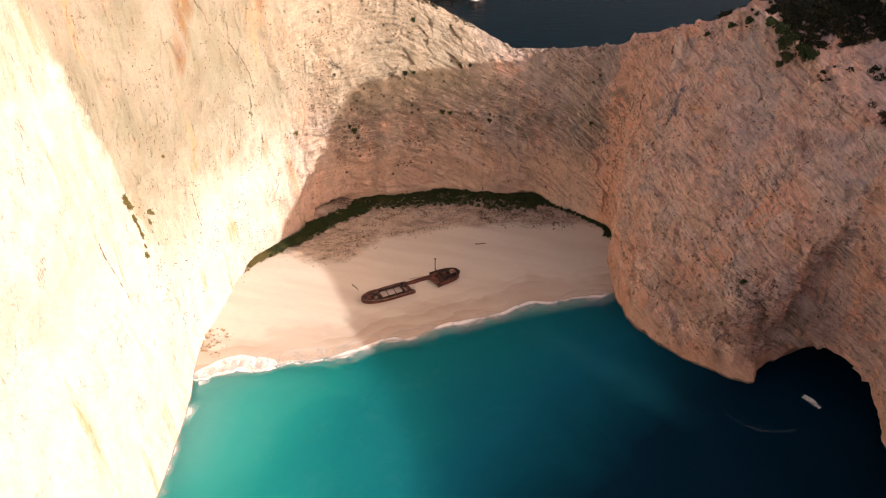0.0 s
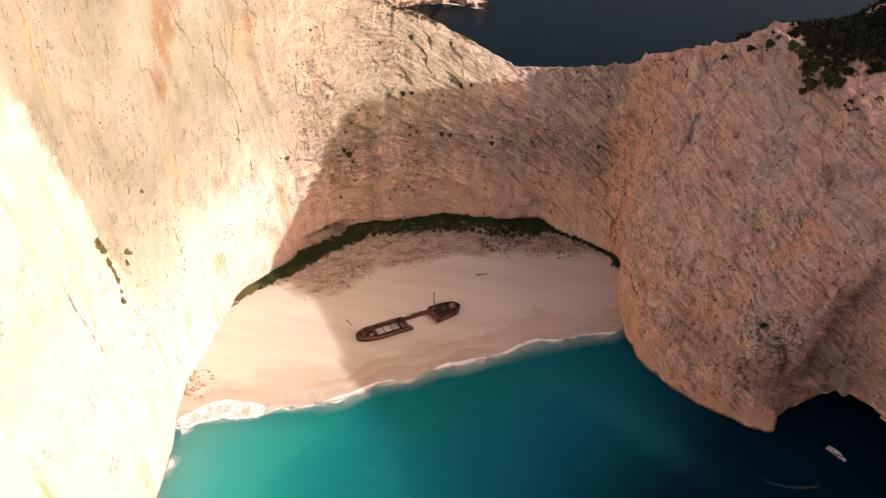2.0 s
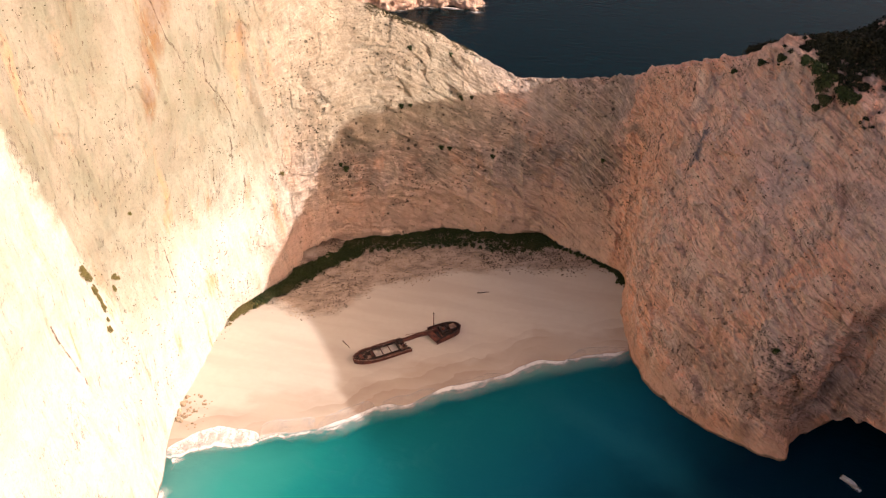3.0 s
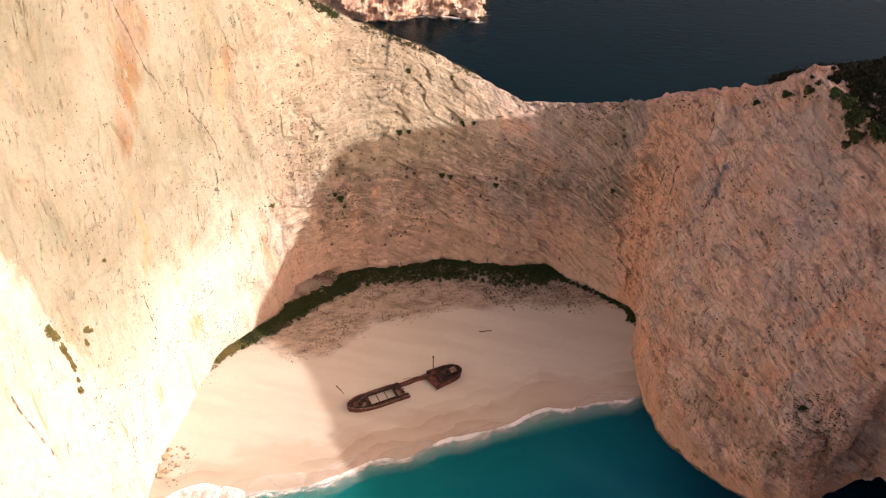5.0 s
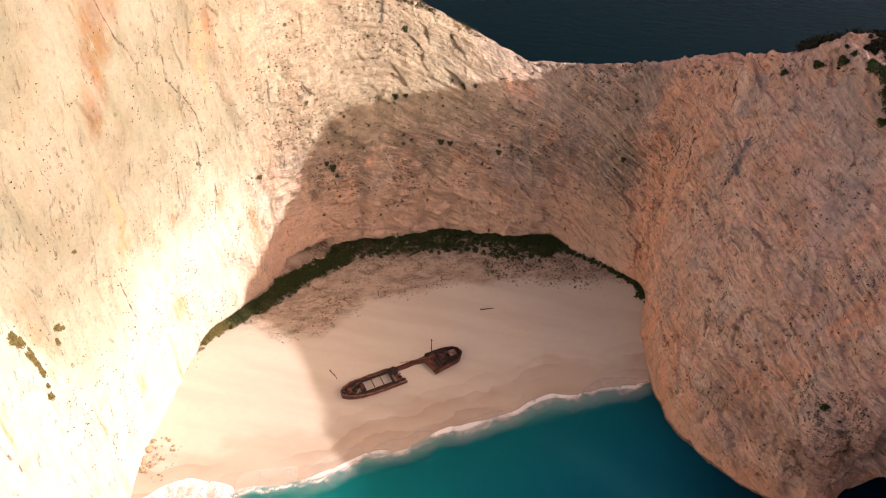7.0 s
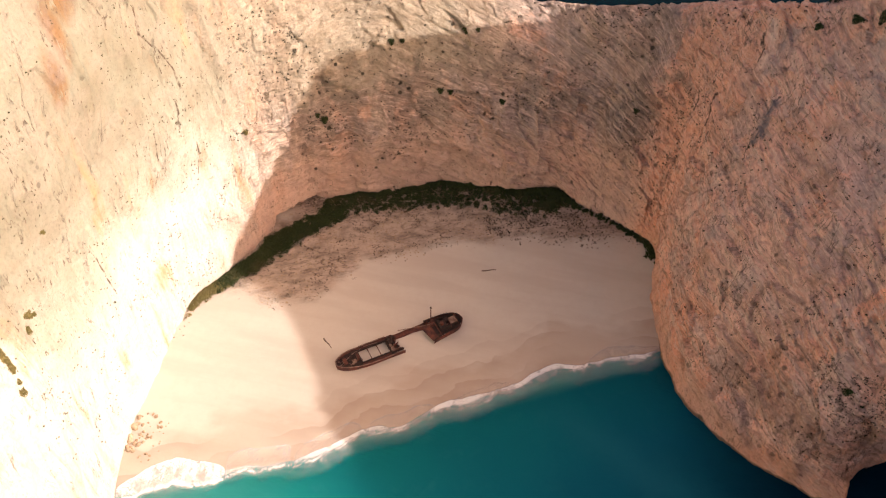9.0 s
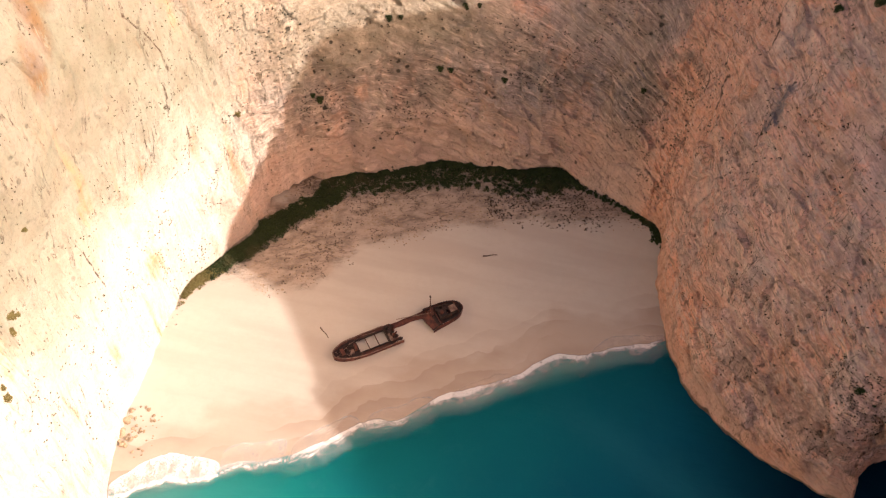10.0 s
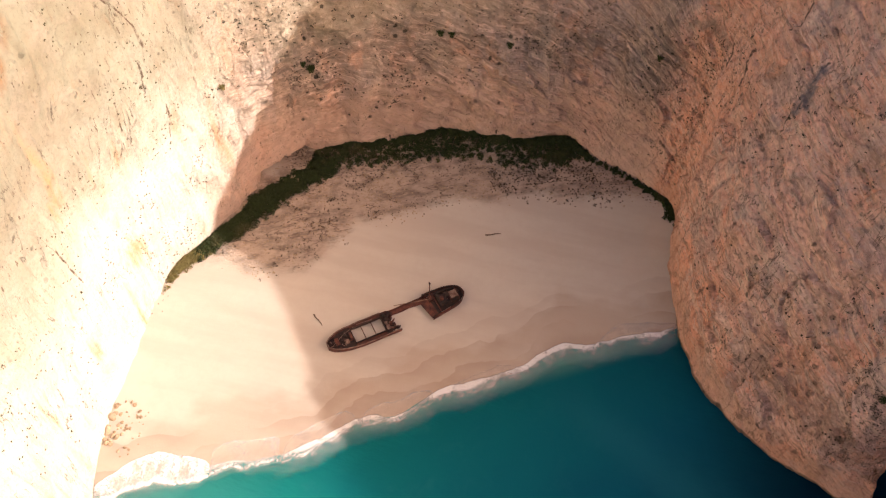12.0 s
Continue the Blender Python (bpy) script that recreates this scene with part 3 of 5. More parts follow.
GREEN = foliage("shrub_leaves", (0.055, 0.075, 0.022), (0.022, 0.034, 0.012), (0.075, 0.075, 0.03))
OLIVE = foliage("dry_scrub_leaves", (0.10, 0.085, 0.035), (0.05, 0.042, 0.02), (0.13, 0.10, 0.05))
# olive leaves made paler to carry the sunlight that falls on them
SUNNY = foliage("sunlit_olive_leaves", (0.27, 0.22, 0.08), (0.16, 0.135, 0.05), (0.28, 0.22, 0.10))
DARK_GREEN = foliage("maquis_leaves", (0.035, 0.035, 0.014), (0.016, 0.018, 0.009), (0.05, 0.04, 0.02))
TUFT = foliage("dry_tuft_leaves", (0.10, 0.07, 0.04), (0.045, 0.035, 0.02), (0.13, 0.085, 0.055))
RUSTY = plain("rusted_steel", (0.17, 0.05, 0.03), (0.045, 0.018, 0.014), 0.85, 0.5, 0.0, 0.05, 0.5)
RUST_DARK = plain("dark_rusted_steel", (0.055, 0.028, 0.02), (0.018, 0.012, 0.01), 0.88, 0.7)
RUST_PALE = plain("flaking_painted_steel", (0.30, 0.20, 0.15), (0.13, 0.06, 0.04), 0.8, 0.6)
SAND_FILL = plain("drifted_sand", (0.48, 0.41, 0.35), (0.38, 0.31, 0.26), 0.95, 0.5)
WOOD = plain("weathered_driftwood", (0.22, 0.15, 0.10), (0.10, 0.07, 0.05), 0.9, 1.5)
STONE = plain("fallen_limestone", (0.54, 0.42, 0.28), (0.32, 0.21, 0.12), 0.93, 0.6, 0.0, 0.2, 0.7)
GELCOAT = plain("white_boat_gelcoat", (0.78, 0.78, 0.76), (0.66, 0.66, 0.64), 0.35, 1.0, 0, 0.01, 0.1)

# ---- cliffs: stations of base, shoulder and rim ----
LEFT = [
    (-90, 60, -4, -98, 60, 60, -118, 60, 200),
    (-91, 150, -4, -99, 150, 60, -118, 150, 200),
    (-91, 205, -4, -98, 206, 60, -116, 204, 200),
    (-90, 245, -4, -97, 252, 60, -119, 246, 198),
    (-92, 267, -3, -98.5, 269, 60, -124, 272, 197),
    (-91, 283, -1, -96, 286, 62, -108, 290, 195),
    (-86, 312, 1, -90.5, 315, 62, -101, 318, 190),
    (-81, 336.5, 2, -79.5, 345, 60, -92, 356, 170),
    (-71.5, 349, 3, -65, 370, 56, -66, 395, 145),
]
MIDDLE = [
    (-57.5, 369.5, 3, -47.5, 384, 62, -48, 422, 124),
    (-36, 390, 3, -34, 387.5, 46, -33, 430, 113),
    (-11, 391.5, 3, -12, 391, 30, -9.5, 430, 101),
    (15, 397, 3, 12, 399, 38, 8, 428, 94.5),
    (41, 392.5, 3, 38, 396, 34, 27, 425, 85.5),
    (57, 393, 3, 54, 397, 36, 53, 422, 73.5),
    (65, 386, 3, 70, 398, 38, 75, 411.5, 77),
]
RIGHT = [
    (83, 372.5, 2, 84, 384, 34, 91, 409, 80),
    (92.5, 360, 2, 97, 374, 52, 104, 376, 98),
    (87.2, 337.5, 1, 100, 340, 58, 124, 353, 114),
    (85.6, 315, -2, 97, 321, 52, 134.6, 342, 123.5),
    (86.5, 297, -3, 106.5, 297, 44, 141, 328, 122),
    (95.5, 280, -3, 121, 288, 52, 150, 315, 115),
    (108.5, 265, -3, 124, 266, 36, 157, 296, 108),
    (120, 255.5, -3, 132, 264, 38, 163, 280, 104),
    (129.5, 250.5, -3, 137, 262, 36, 167, 266, 100),
    (131.2, 251.5, -3, 139, 263.5, 35, 168, 263, 100),
    (134.5, 258.5, -3, 147, 268.5, 31, 172, 255, 100),
    (141.5, 265, -1, 153, 264, 30, 176, 247, 100),
]
CAVE = [
    (149, 262, 10, 156, 260, 34, 178, 243, 100),
    (158, 259, 12, 162, 256, 36, 180, 238, 100),
    (165, 253, 11.5, 168, 248, 36, 182, 232, 98),
    (169, 243, 9, 172, 240, 36, 184, 226, 98),
    (169.5, 231, 6, 173, 229, 36, 184, 220, 98),
    (167.5, 219, 1, 172, 219, 36, 184, 214, 96),
    (166.5, 208, -3, 172, 208, 36, 184, 205, 95),
    (166, 160, -3, 172, 160, 36, 182, 160, 90),
    (168, 70, -3, 174, 70, 36, 182, 70, 82),
]
RIDGE_Y = [70, 150, 177, 215, 242, 255, 265, 275, 285, 289, 293, 299, 308, 316, 323, 326, 331, 335, 340, 347, 353, 360, 367, 373, 380, 400, 440]      # unseen hill behind the headland, along x = 215, shaped to cast the shadow
RIDGE_Z = [82, 82, 84.5, 100, 118, 121, 123.5, 126.5, 130, 135, 140, 146.5, 150.5, 154, 159.5, 164.5, 172.5, 177, 180, 180.5, 178.5, 172.5, 165.5, 158, 149.5, 130, 90]
SUN_RUN, SUN_RISE = SUN_DIR.y / SUN_DIR.x, SUN_DIR.z / SUN_DIR.x


def station_net():
    """Knots of each station: base, shoulder, rim, bench, crest, outer."""
    rows = []
    for r in LEFT:
        b, s, t = r[0:3], r[3:6], r[6:9]
        rows.append((b, s, t, (t[0] - 20, t[1] + 3, t[2] + 5), (t[0] - 50, t[1] + 8, t[2] + 9), (t[0] - 300, t[1] + 20, t[2] + 25)))
    for r in MIDDLE:
        b, s, t = r[0:3], r[3:6], r[6:9]
        rows.append((b, s, t, (t[0] + 1, t[1] + 5, t[2] - 1.5), (t[0] + 2, t[1] + 10, t[2] - 7), (t[0] * 1.15, t[1] + 60, -6)))
    for k, r in enumerate(RIGHT + CAVE):
        b, s, t = r[0:3], r[3:6], r[6:9]
        if k == 0:
            bench, crest, outer = (93, 414, 79), (96, 420, 74), (104, 470, -6)
        elif k == 1:
            bench, crest, outer = (110, 386, 95), (124, 398, 86), (150, 450, -6)
        elif k == 2:
            bench, crest, outer = (136, 366, 108), (150, 385, 92), (200, 450, -6)
        elif k == 3:
            bench, crest, outer = (186, 353, 122), (234, 383, 151), (320, 460, -6)
        else:
            y = float(np.interp(k, [3, 4, 5, 6, 7, 8, 9, 11, 13, 16, 18, 19, 20], [380, 357, 328, 303, 290, 272, 258, 245, 225, 195, 170, 140, 70]))
            crest = (215, y, float(np.interp(y, RIDGE_Y, RIDGE_Z)))
            bench = tuple(a + (c - a) * m for a, c, m in zip(t, crest, (0.55, 0.55, (0.02, 0.08)[k - 4] if k < 6 else 0.18)))
            outer = (420, y + 20, 40)
        rows.append((b, s, t, bench, crest, outer))
    return np.array(rows, float)


NET = station_net()
N_LEFT, N_MID, N_RIGHT = len(LEFT), len(MIDDLE), len(RIGHT)


def loft_cliffs(step=0.5, rows=(150, 185, 30, 22, 12)):
    gap = np.linalg.norm(np.diff(NET[:, :3], axis=0), axis=2).max(axis=1)
    u = np.r_[0, np.cumsum(gap)]
    fine = np.where((u[:-1] < u[2]) | (np.arange(len(gap)) >= N_LEFT + N_MID + N_RIGHT + 6), 3.0, step)
    q = np.concatenate([np.linspace(a, b, max(2, int((b - a) / f)), endpoint=False) for a, b, f in zip(u[:-1], u[1:], fine)] + [[u[-1]]])
    along = pchip(u, NET, q)                                  # columns, 6 knots, 3
    hill = q >= u[N_LEFT + N_MID + 3]                         # the crest of the headland hill follows its ridge line, set to the sun's slope
    back_off = 215 - along[hill, 4, 0]
    along[hill, 4, 2] = np.interp(along[hill, 4, 1] + back_off * SUN_RUN, RIDGE_Y, RIDGE_Z) - back_off * SUN_RISE
    kv = np.array([0, 0.36, 0.74, 0.82, 0.9, 1.0])
    brow = pchip(kv, np.swapaxes(along, 0, 1), np.array([0.69]))[0]
    steep = np.interp(q, [u[N_LEFT + N_MID + 1], u[N_LEFT + N_MID + 3]], [0, 1])[:, None]        # the headland keeps steep right up to its rim
    brow = brow + steep * (along[:, 1] + (along[:, 2] - along[:, 1]) * 0.84 - brow)
    along = np.insert(along, 2, brow, axis=1)
    kv = np.insert(kv, 2, 0.69)
    v = np.concatenate([np.linspace(a, b, m, endpoint=False) for a, b, m in zip(kv[:-1], kv[1:], rows[:1] + (rows[1] - 24, 24) + rows[2:])] + [[1.0]])
    surf = pchip(kv, np.swapaxes(along, 0, 1), v)             # rows, columns, 3
    return np.swapaxes(surf, 0, 1), u, q, v


def roughen(p):
    """Relief of the rock, laid along the surface normals."""
    du, dv = np.gradient(p, axis=0), np.gradient(p, axis=1)
    nor = np.cross(du, dv)
    nor /= np.linalg.norm(nor, axis=2, keepdims=True) + 1e-9
    layer = p[..., 2] + 0.12 * p[..., 0] + 0.34 * np.maximum(p[..., 0] + 12, 0) - 0.20 * p[..., 1]
    tilt = np.stack([p[..., 0] * 0.05, p[..., 1] * 0.05, layer * 0.32], -1)
    shaded = np.clip((p[..., 0] + 60) / 30, 0, 1)                # the bedded walls, not the western face
    slope = np.clip((p[..., 1] - 388) / 16, 0, 1) * np.clip((p[..., 2] - 42) / 18, 0, 1)      # the high slope behind the beach
    top = np.clip((p[..., 0] - 96) / 12, 0, 1) * np.clip((p[..., 2] - 48) / 18, 0, 1)        # the high face of the headland
    big = fbm(p / 36.0, 2, 0.5, 3) * (1.8 + 0.6 * shaded)
    ribs = (1 - np.abs(fbm(p * np.array([0.07, 0.07, 0.02]), 3, 0.55, 11))) * (1.7 + 0.9 * shaded) * (1 - 0.55 * slope) - 1.2 - 0.5 * shaded
    beds = fbm(tilt, 4, 0.6, 21) * 0.45 * shaded
    bent = np.stack([p[..., 0], p[..., 1], np.where(p[..., 0] < -55, p[..., 2] * 0.45, layer * 1.25)], -1)
    bent = bent + 0.45 * np.stack([fbm(p / 5.0, 2, 0.5, 61 + k) for k in range(3)], -1)
    broken = facets(bent, (11.0, 11.0, 11.0), 201, 0.10) + facets(bent, (3.4, 3.4, 3.4), 231, 0.11)
    ph = layer / 2.7 + 0.22 * fbm(p / 11.0, 2, 0.5, 91)          # tilted beds that weather back in steps
    rank = np.floor(ph).astype(np.int64)
    saw = ph - rank
    ledge = (np.clip(saw / 0.82, 0, 1) - np.clip((saw - 0.82) / 0.18, 0, 1) - 0.5) * (0.62 + 0.5 * hash3(rank, rank * 0, rank * 0, 5))
    ledge = ledge * np.clip(0.35 + 1.1 * fbm(p / 17.0, 3, 0.55, 95), 0, 1.2) * shaded
    lumps = fbm(p / 7.0, 2, 0.5, 31) * 0.3 + fbm(p / 2.0, 2, 0.6, 43) * 0.12
    z = p[..., 2]
    amp = np.clip((z + 4) / 14, 0.35, 1)
    relief = (big + ribs) * amp + beds + lumps * (0.5 + 0.5 * shaded) + broken * (0.26 + 0.74 * shaded) * np.clip((z - 1) / 9, 0.15, 1) * (1 - 0.3 * slope)
    relief = relief + 0.85 * ledge * np.clip((z - 2) / 6, 0.2, 1)
    relief = relief - 1.5 * np.clip((p[..., 0] - 105) / 10, 0, 1) * np.clip((z - 60) / 15, 0, 1)
    relief = relief - 10.0 * np.exp(-((p - np.array([127.0, 309.0, 101.0])) ** 2).sum(-1) / 260.0)   # headland face sunk nearer its measured height, out of the sun
    calm = (1 - 0.25 * top) * (1 - 0.4 * slope)
    relief = relief * calm
    relief = relief - 8.0 * np.exp(-((p - np.array([163.0, 284.0, 104.0])) ** 2).sum(-1) / 420.0)   # sunk below the thicket so that no stray sun lands there
    # rim lowered here to stay inside the ridge's shadow
    relief = relief - 4.0 * np.exp(-((p - np.array([147.0, 325.0, 118.0])) ** 2).sum(-1) / 170.0)
    alcove = np.exp(-(((p[..., 0] + 46.0) / 9.0) ** 2 + ((p[..., 1] - 381.0) / 14.0) ** 2) ** 2)
    relief = relief - 6.5 * alcove * np.clip((9.8 + 1.2 * fbm(p / 4.0, 2, 0.5, 97) - z) / 1.4, 0, 1)       # a hollow under the wall
    undercut = np.clip((p[..., 0] + 44) / 10, 0, 1) * np.clip((66 - p[..., 0]) / 6, 0, 1) * np.clip((p[..., 1] - 374) / 6, 0, 1)
    relief = relief - 1.8 * undercut * np.clip((6.6 + 1.0 * fbm(p / 5.0, 2, 0.5, 99) - z) / 1.2, 0, 1)
    jag = fbm(p / 3.6, 3, 0.6, 77) * 1.5 + fbm(p / 9.0, 2, 0.5, 79) * 1.2
    relief = relief + jag * np.exp(-((CLIFF_V - 0.74) / 0.025) ** 2)[None] * np.clip((p[..., 0] + 30) / 30, 0, 1) * np.clip((128 - p[..., 0]) / 12, 0, 1)   # a ragged rim
    relief *= np.interp(CLIFF_V, [0.84, 0.88, 1.0], [1.0, 0.12, 0.3])[None]       # the far back slopes are even
    return p + nor * relief[..., None]


CLIFF, CLIFF_U, CLIFF_Q, CLIFF_V = loft_cliffs()
CLIFF_SMOOTH = CLIFF
CLIFF = roughen(CLIFF)


def set_zone(me, values):
    me.attributes.new("zone", "FLOAT", "POINT").data.foreach_set("value", np.ascontiguousarray(values, np.float32))


def cliff_piece(name, first, last, label):
    cols = np.where((CLIFF_Q >= CLIFF_U[first] - 1e-6) & (CLIFF_Q <= CLIFF_U[last] + 1e-6))[0]
    p = CLIFF[cols]
    me = mesh_from(name, p, grid_faces(p.shape[0], p.shape[1], True), ROCK)
    zone = np.interp(CLIFF_Q[cols], CLIFF_U[[N_LEFT - 2, N_LEFT + 1, N_LEFT + N_MID - 1, N_LEFT + N_MID + 1]], [0, 1, 1, 2])
    set_zone(me, np.repeat(zone, p.shape[1]))
    return tagged(new(name, me), label, "cliff", kind="structure")


cliff_piece("cliff_west", 0, N_LEFT - 1, "sheer cream limestone cliff streaked with rust stains")
cliff_piece("cliff_north", N_LEFT - 1, N_LEFT + N_MID, "bedded grey and pink limestone wall behind the beach")
cliff_piece("headland_east", N_LEFT + N_MID, len(NET) - 1, "shaded pink limestone headland above a sea cave")


def sea_cave():
    """The dark vault behind the arch."""
    first = N_LEFT + N_MID + N_RIGHT - 2
    q = np.where((CLIFF_Q >= CLIFF_U[first]) & (CLIFF_Q <= CLIFF_U[first + 9]))[0]
    lip = CLIFF[q, 0]
    mid = np.array([172.0, 250.0, 0.0])
    rings = []
    for k in range(14):
        t = k / 13
        ring = lip + np.array([34.0, 22.0, 0.0]) * t
        shrink = 1 - 0.75 * t ** 2.2
        ring = (ring - mid - np.array([34, 22, 0]) * t) * np.array([shrink, shrink, 1 - 0.6 * t * t]) + mid + np.array([34, 22, 0]) * t
        ring += fbm(ring / 7.0, 3, 0.5, 71)[:, None] * 1.2 * min(1, 3 * t)
        rings.append(ring)
    rings.append(np.repeat(rings[-1].mean(axis=0)[None] + [[6, 4, -1]], len(q), axis=0))
    p = np.array(rings)
    me = mesh_from("sea_cave", p, grid_faces(*p.shape[:2]), ROCK)
    set_zone(me, np.full(p.shape[0] * p.shape[1], 2.0))
    tagged(new("sea_cave", me), "dark limestone vault of a sea cave", "cave", kind="structure")


sea_cave()

# ---- beach and sea ----
SHORE_X = [-120, -88, -59, -39, -23, -6, 12, 30, 49, 71, 87, 130]
SHORE_Y = [258, 262, 267, 271, 279, 283.5, 292, 297.5, 306, 310, 313, 316]


def shore_y(x):
    x = np.asarray(x, float)
    return np.interp(x, SHORE_X, SHORE_Y) + 1.1 * np.sin(x / 6.1 + 0.6) * np.sin(x / 23.0) + 0.5 * np.sin(x / 3.3)


def beach_z(x, y):
    s = (y - shore_y(x)) * 0.95
    z = np.interp(s, [-60, -25, -8, 0, 6, 16, 30, 60, 82, 96, 130], [-14, -6, -1.6, 0, 0.75, 1.3, 1.7, 3.2, 4.1, 5.2, 6.0])
    p = np.stack([np.asarray(x, float) * np.ones_like(z), np.asarray(y, float) * np.ones_like(z), np.zeros_like(z)], -1)
    back_part = np.clip((s - 72) / 18, 0, 1)
    cusps = np.clip(1 - np.abs(s - 14) / 14, 0, 1)
    z = z + fbm(p / 26, 3, 0.5, 41) * 0.16 + fbm(p * np.array([0.04, 0.12, 1]), 2, 0.5, 44) * 0.16 * cusps
    return z + back_part * (fbm(p / 7, 4, 0.55, 47) * 0.45)


FOOT_LINE = NET[:, 0].copy()                                  # the foot of the plants, a little out from the rock in the west
FOOT_LINE[N_LEFT - 2:N_LEFT + 1, :2] = [(-80, 336), (-69.5, 348), (-53.5, 366)]
FOOT = pchip(CLIFF_U, FOOT_LINE, np.linspace(CLIFF_U[N_LEFT - 3], CLIFF_U[N_LEFT + N_MID + 1], 130))
STONY_X, STONY_W = [-95, -80, -66, -60, -50, -36, -14, 0, 26, 54, 70, 80, 92, 100], [-4, 0, 7, 13, 24, 33, 35, 33, 30, 23, 14, 6, 0, -4]


def stony_depth(x, y):
    """Metres inside the stony strip along the cliff foot; negative on open sand."""
    d = np.full(x.shape, 1e9)
    for fx, fy, _ in FOOT:
        d = np.minimum(d, (x - fx) ** 2 + (y - fy) ** 2)
    hollow = np.exp(-(((x + 47) / 9.0) ** 2 + ((y - 380) / 9.0) ** 2) ** 2)
    return np.interp(x, STONY_X, STONY_W) - np.sqrt(d) - 20 * hollow


def build_beach():
    x, y = np.meshgrid(np.arange(-112, 122, 0.8), np.arange(225, 420, 0.8), indexing="ij")
    p = np.stack([x, y, beach_z(x, y)], -1)
    me = mesh_from("beach", p, grid_faces(*x.shape), SAND)
    me.attributes.new("stony", "FLOAT", "POINT").data.foreach_set("value", np.ascontiguousarray(stony_depth(x.ravel(), y.ravel()), np.float32))
    me.attributes.new("swash", "FLOAT", "POINT").data.foreach_set("value", np.ascontiguousarray(((y - shore_y(x)) * 0.95).ravel(), np.float32))
    tagged(new("beach", me), "pale sandy cove beach with wet swash bands", "beach", kind="structure")


build_beach()


def build_sea():
    xs = np.r_[-4000, -1500, -500, np.arange(-200, 260, 6), 500, 1500, 4000]
    ys = np.r_[-1500, -600, -200, np.arange(40, 440, 6), np.arange(460, 900, 20), 1500, 2500, 4500]
    x, y = np.meshgrid(xs, ys, indexing="ij")
    p = np.stack([x, y, np.zeros_like(x)], -1)
    tagged(new("sea", mesh_from("sea", p, grid_faces(*x.shape), SEA)), "turquoise bay water deepening to dark blue sea", "sea", kind="structure")


build_sea()


def far_headland():
    """A white rocky point across the open water."""
    u = np.linspace(0, 1, 320)
    v = np.linspace(0, 1, 80)
    foot = pchip([0, 0.15, 0.3, 0.45, 0.55, 0.63, 0.7, 0.8, 1],
                 [(-230, 700), (-120, 722), (-60, 728), (-18, 731), (6, 743), (26, 743), (44, 731), (52, 752), (60, 900)], u)
    height = pchip([0, 0.3, 0.45, 0.55, 0.63, 0.7, 0.8, 1], [46, 40, 34, 30, 14, 3, 14, 30], u)
    inland = pchip([0, 0.45, 0.6, 0.7, 0.8, 1], [(-20, 180), (-30, 150), (-40, 130), (-42, 90), (-70, 70), (-120, 20)], u)
    p = np.zeros((len(u), len(v), 3))
    for k, t in enumerate(v):
        w = min(1, t / 0.4)
        g = max(0, (t - 0.4) / 0.6)
        p[:, k, 0] = foot[:, 0] + inland[:, 0] * (0.05 * w + g)
        p[:, k, 1] = foot[:, 1] + inland[:, 1] * (0.05 * w + g)
        p[:, k, 2] = -3 + (height + 3) * w ** 0.9 + g * 14
    p += fbm(p / 14, 5, 0.62, 81)[..., None] * np.array([3.4, 3.4, 2.6]) + (np.abs(fbm(p / 9, 4, 0.6, 85)) - 0.3)[..., None] * np.array([4.0, -4.0, 3.0])
    me = mesh_from("headland_far", p, grid_faces(*p.shape[:2], True), ROCK)
    set_zone(me, np.full(p.shape[0] * p.shape[1], 0.75))
    tagged(new("headland_far", me), "white rocky point across the open water", "cliff", kind="structure")


far_headland()


# ---- plants ----
def cliff_normals():
    du, dv = np.gradient(CLIFF_SMOOTH, axis=0), np.gradient(CLIFF_SMOOTH, axis=1)
    nor = np.cross(du, dv)
    return nor / (np.linalg.norm(nor, axis=2, keepdims=True) + 1e-9)


CLIFF_N = cliff_normals()
RNG = np.random.default_rng(7)


def leaf_quads(centres, radii, count, size, squash=0.75):
    """Leaf sprays scattered through rounded clumps: verts and quads."""
    c = np.repeat(np.asarray(centres, float), count, axis=0)
    r = np.repeat(np.asarray(radii, float), count)
    d = RNG.normal(size=c.shape)
    d /= np.linalg.norm(d, axis=1, keepdims=True)
    d[:, 2] = np.abs(d[:, 2]) * squash * 1.2 - 0.15
    rad = r * RNG.uniform(0.35, 1.08, len(r)) ** 0.6
    mid = c + d * rad[:, None]
    a = RNG.normal(size=c.shape)
    a /= np.linalg.norm(a, axis=1, keepdims=True)
    b = np.cross(a, d + 0.3 * RNG.normal(size=c.shape))
    b /= np.linalg.norm(b, axis=1, keepdims=True) + 1e-9
    s = (size * RNG.uniform(0.55, 1.3, len(r)))[:, None]
    verts = np.stack([mid - a * s, mid + b * s * 0.55, mid + a * s, mid - b * s * 0.55], 1).reshape(-1, 3)
    return verts, np.arange(len(verts)).reshape(-1, 4)


def leaf_stuff(name, centres, radii, count, size, material, label, category):
    v, f = leaf_quads(centres, radii, count, size)
    return tagged(new(name, mesh_from(name, v, f, material, False)), label, category, kind="stuff")


def nearest_on_cliff(x, y, z):
    d = ((CLIFF - np.array([x, y, z])) ** 2).sum(axis=2)
    i, j = np.unravel_index(np.argmin(d), d.shape)
    return CLIFF[i, j], CLIFF_N[i, j]


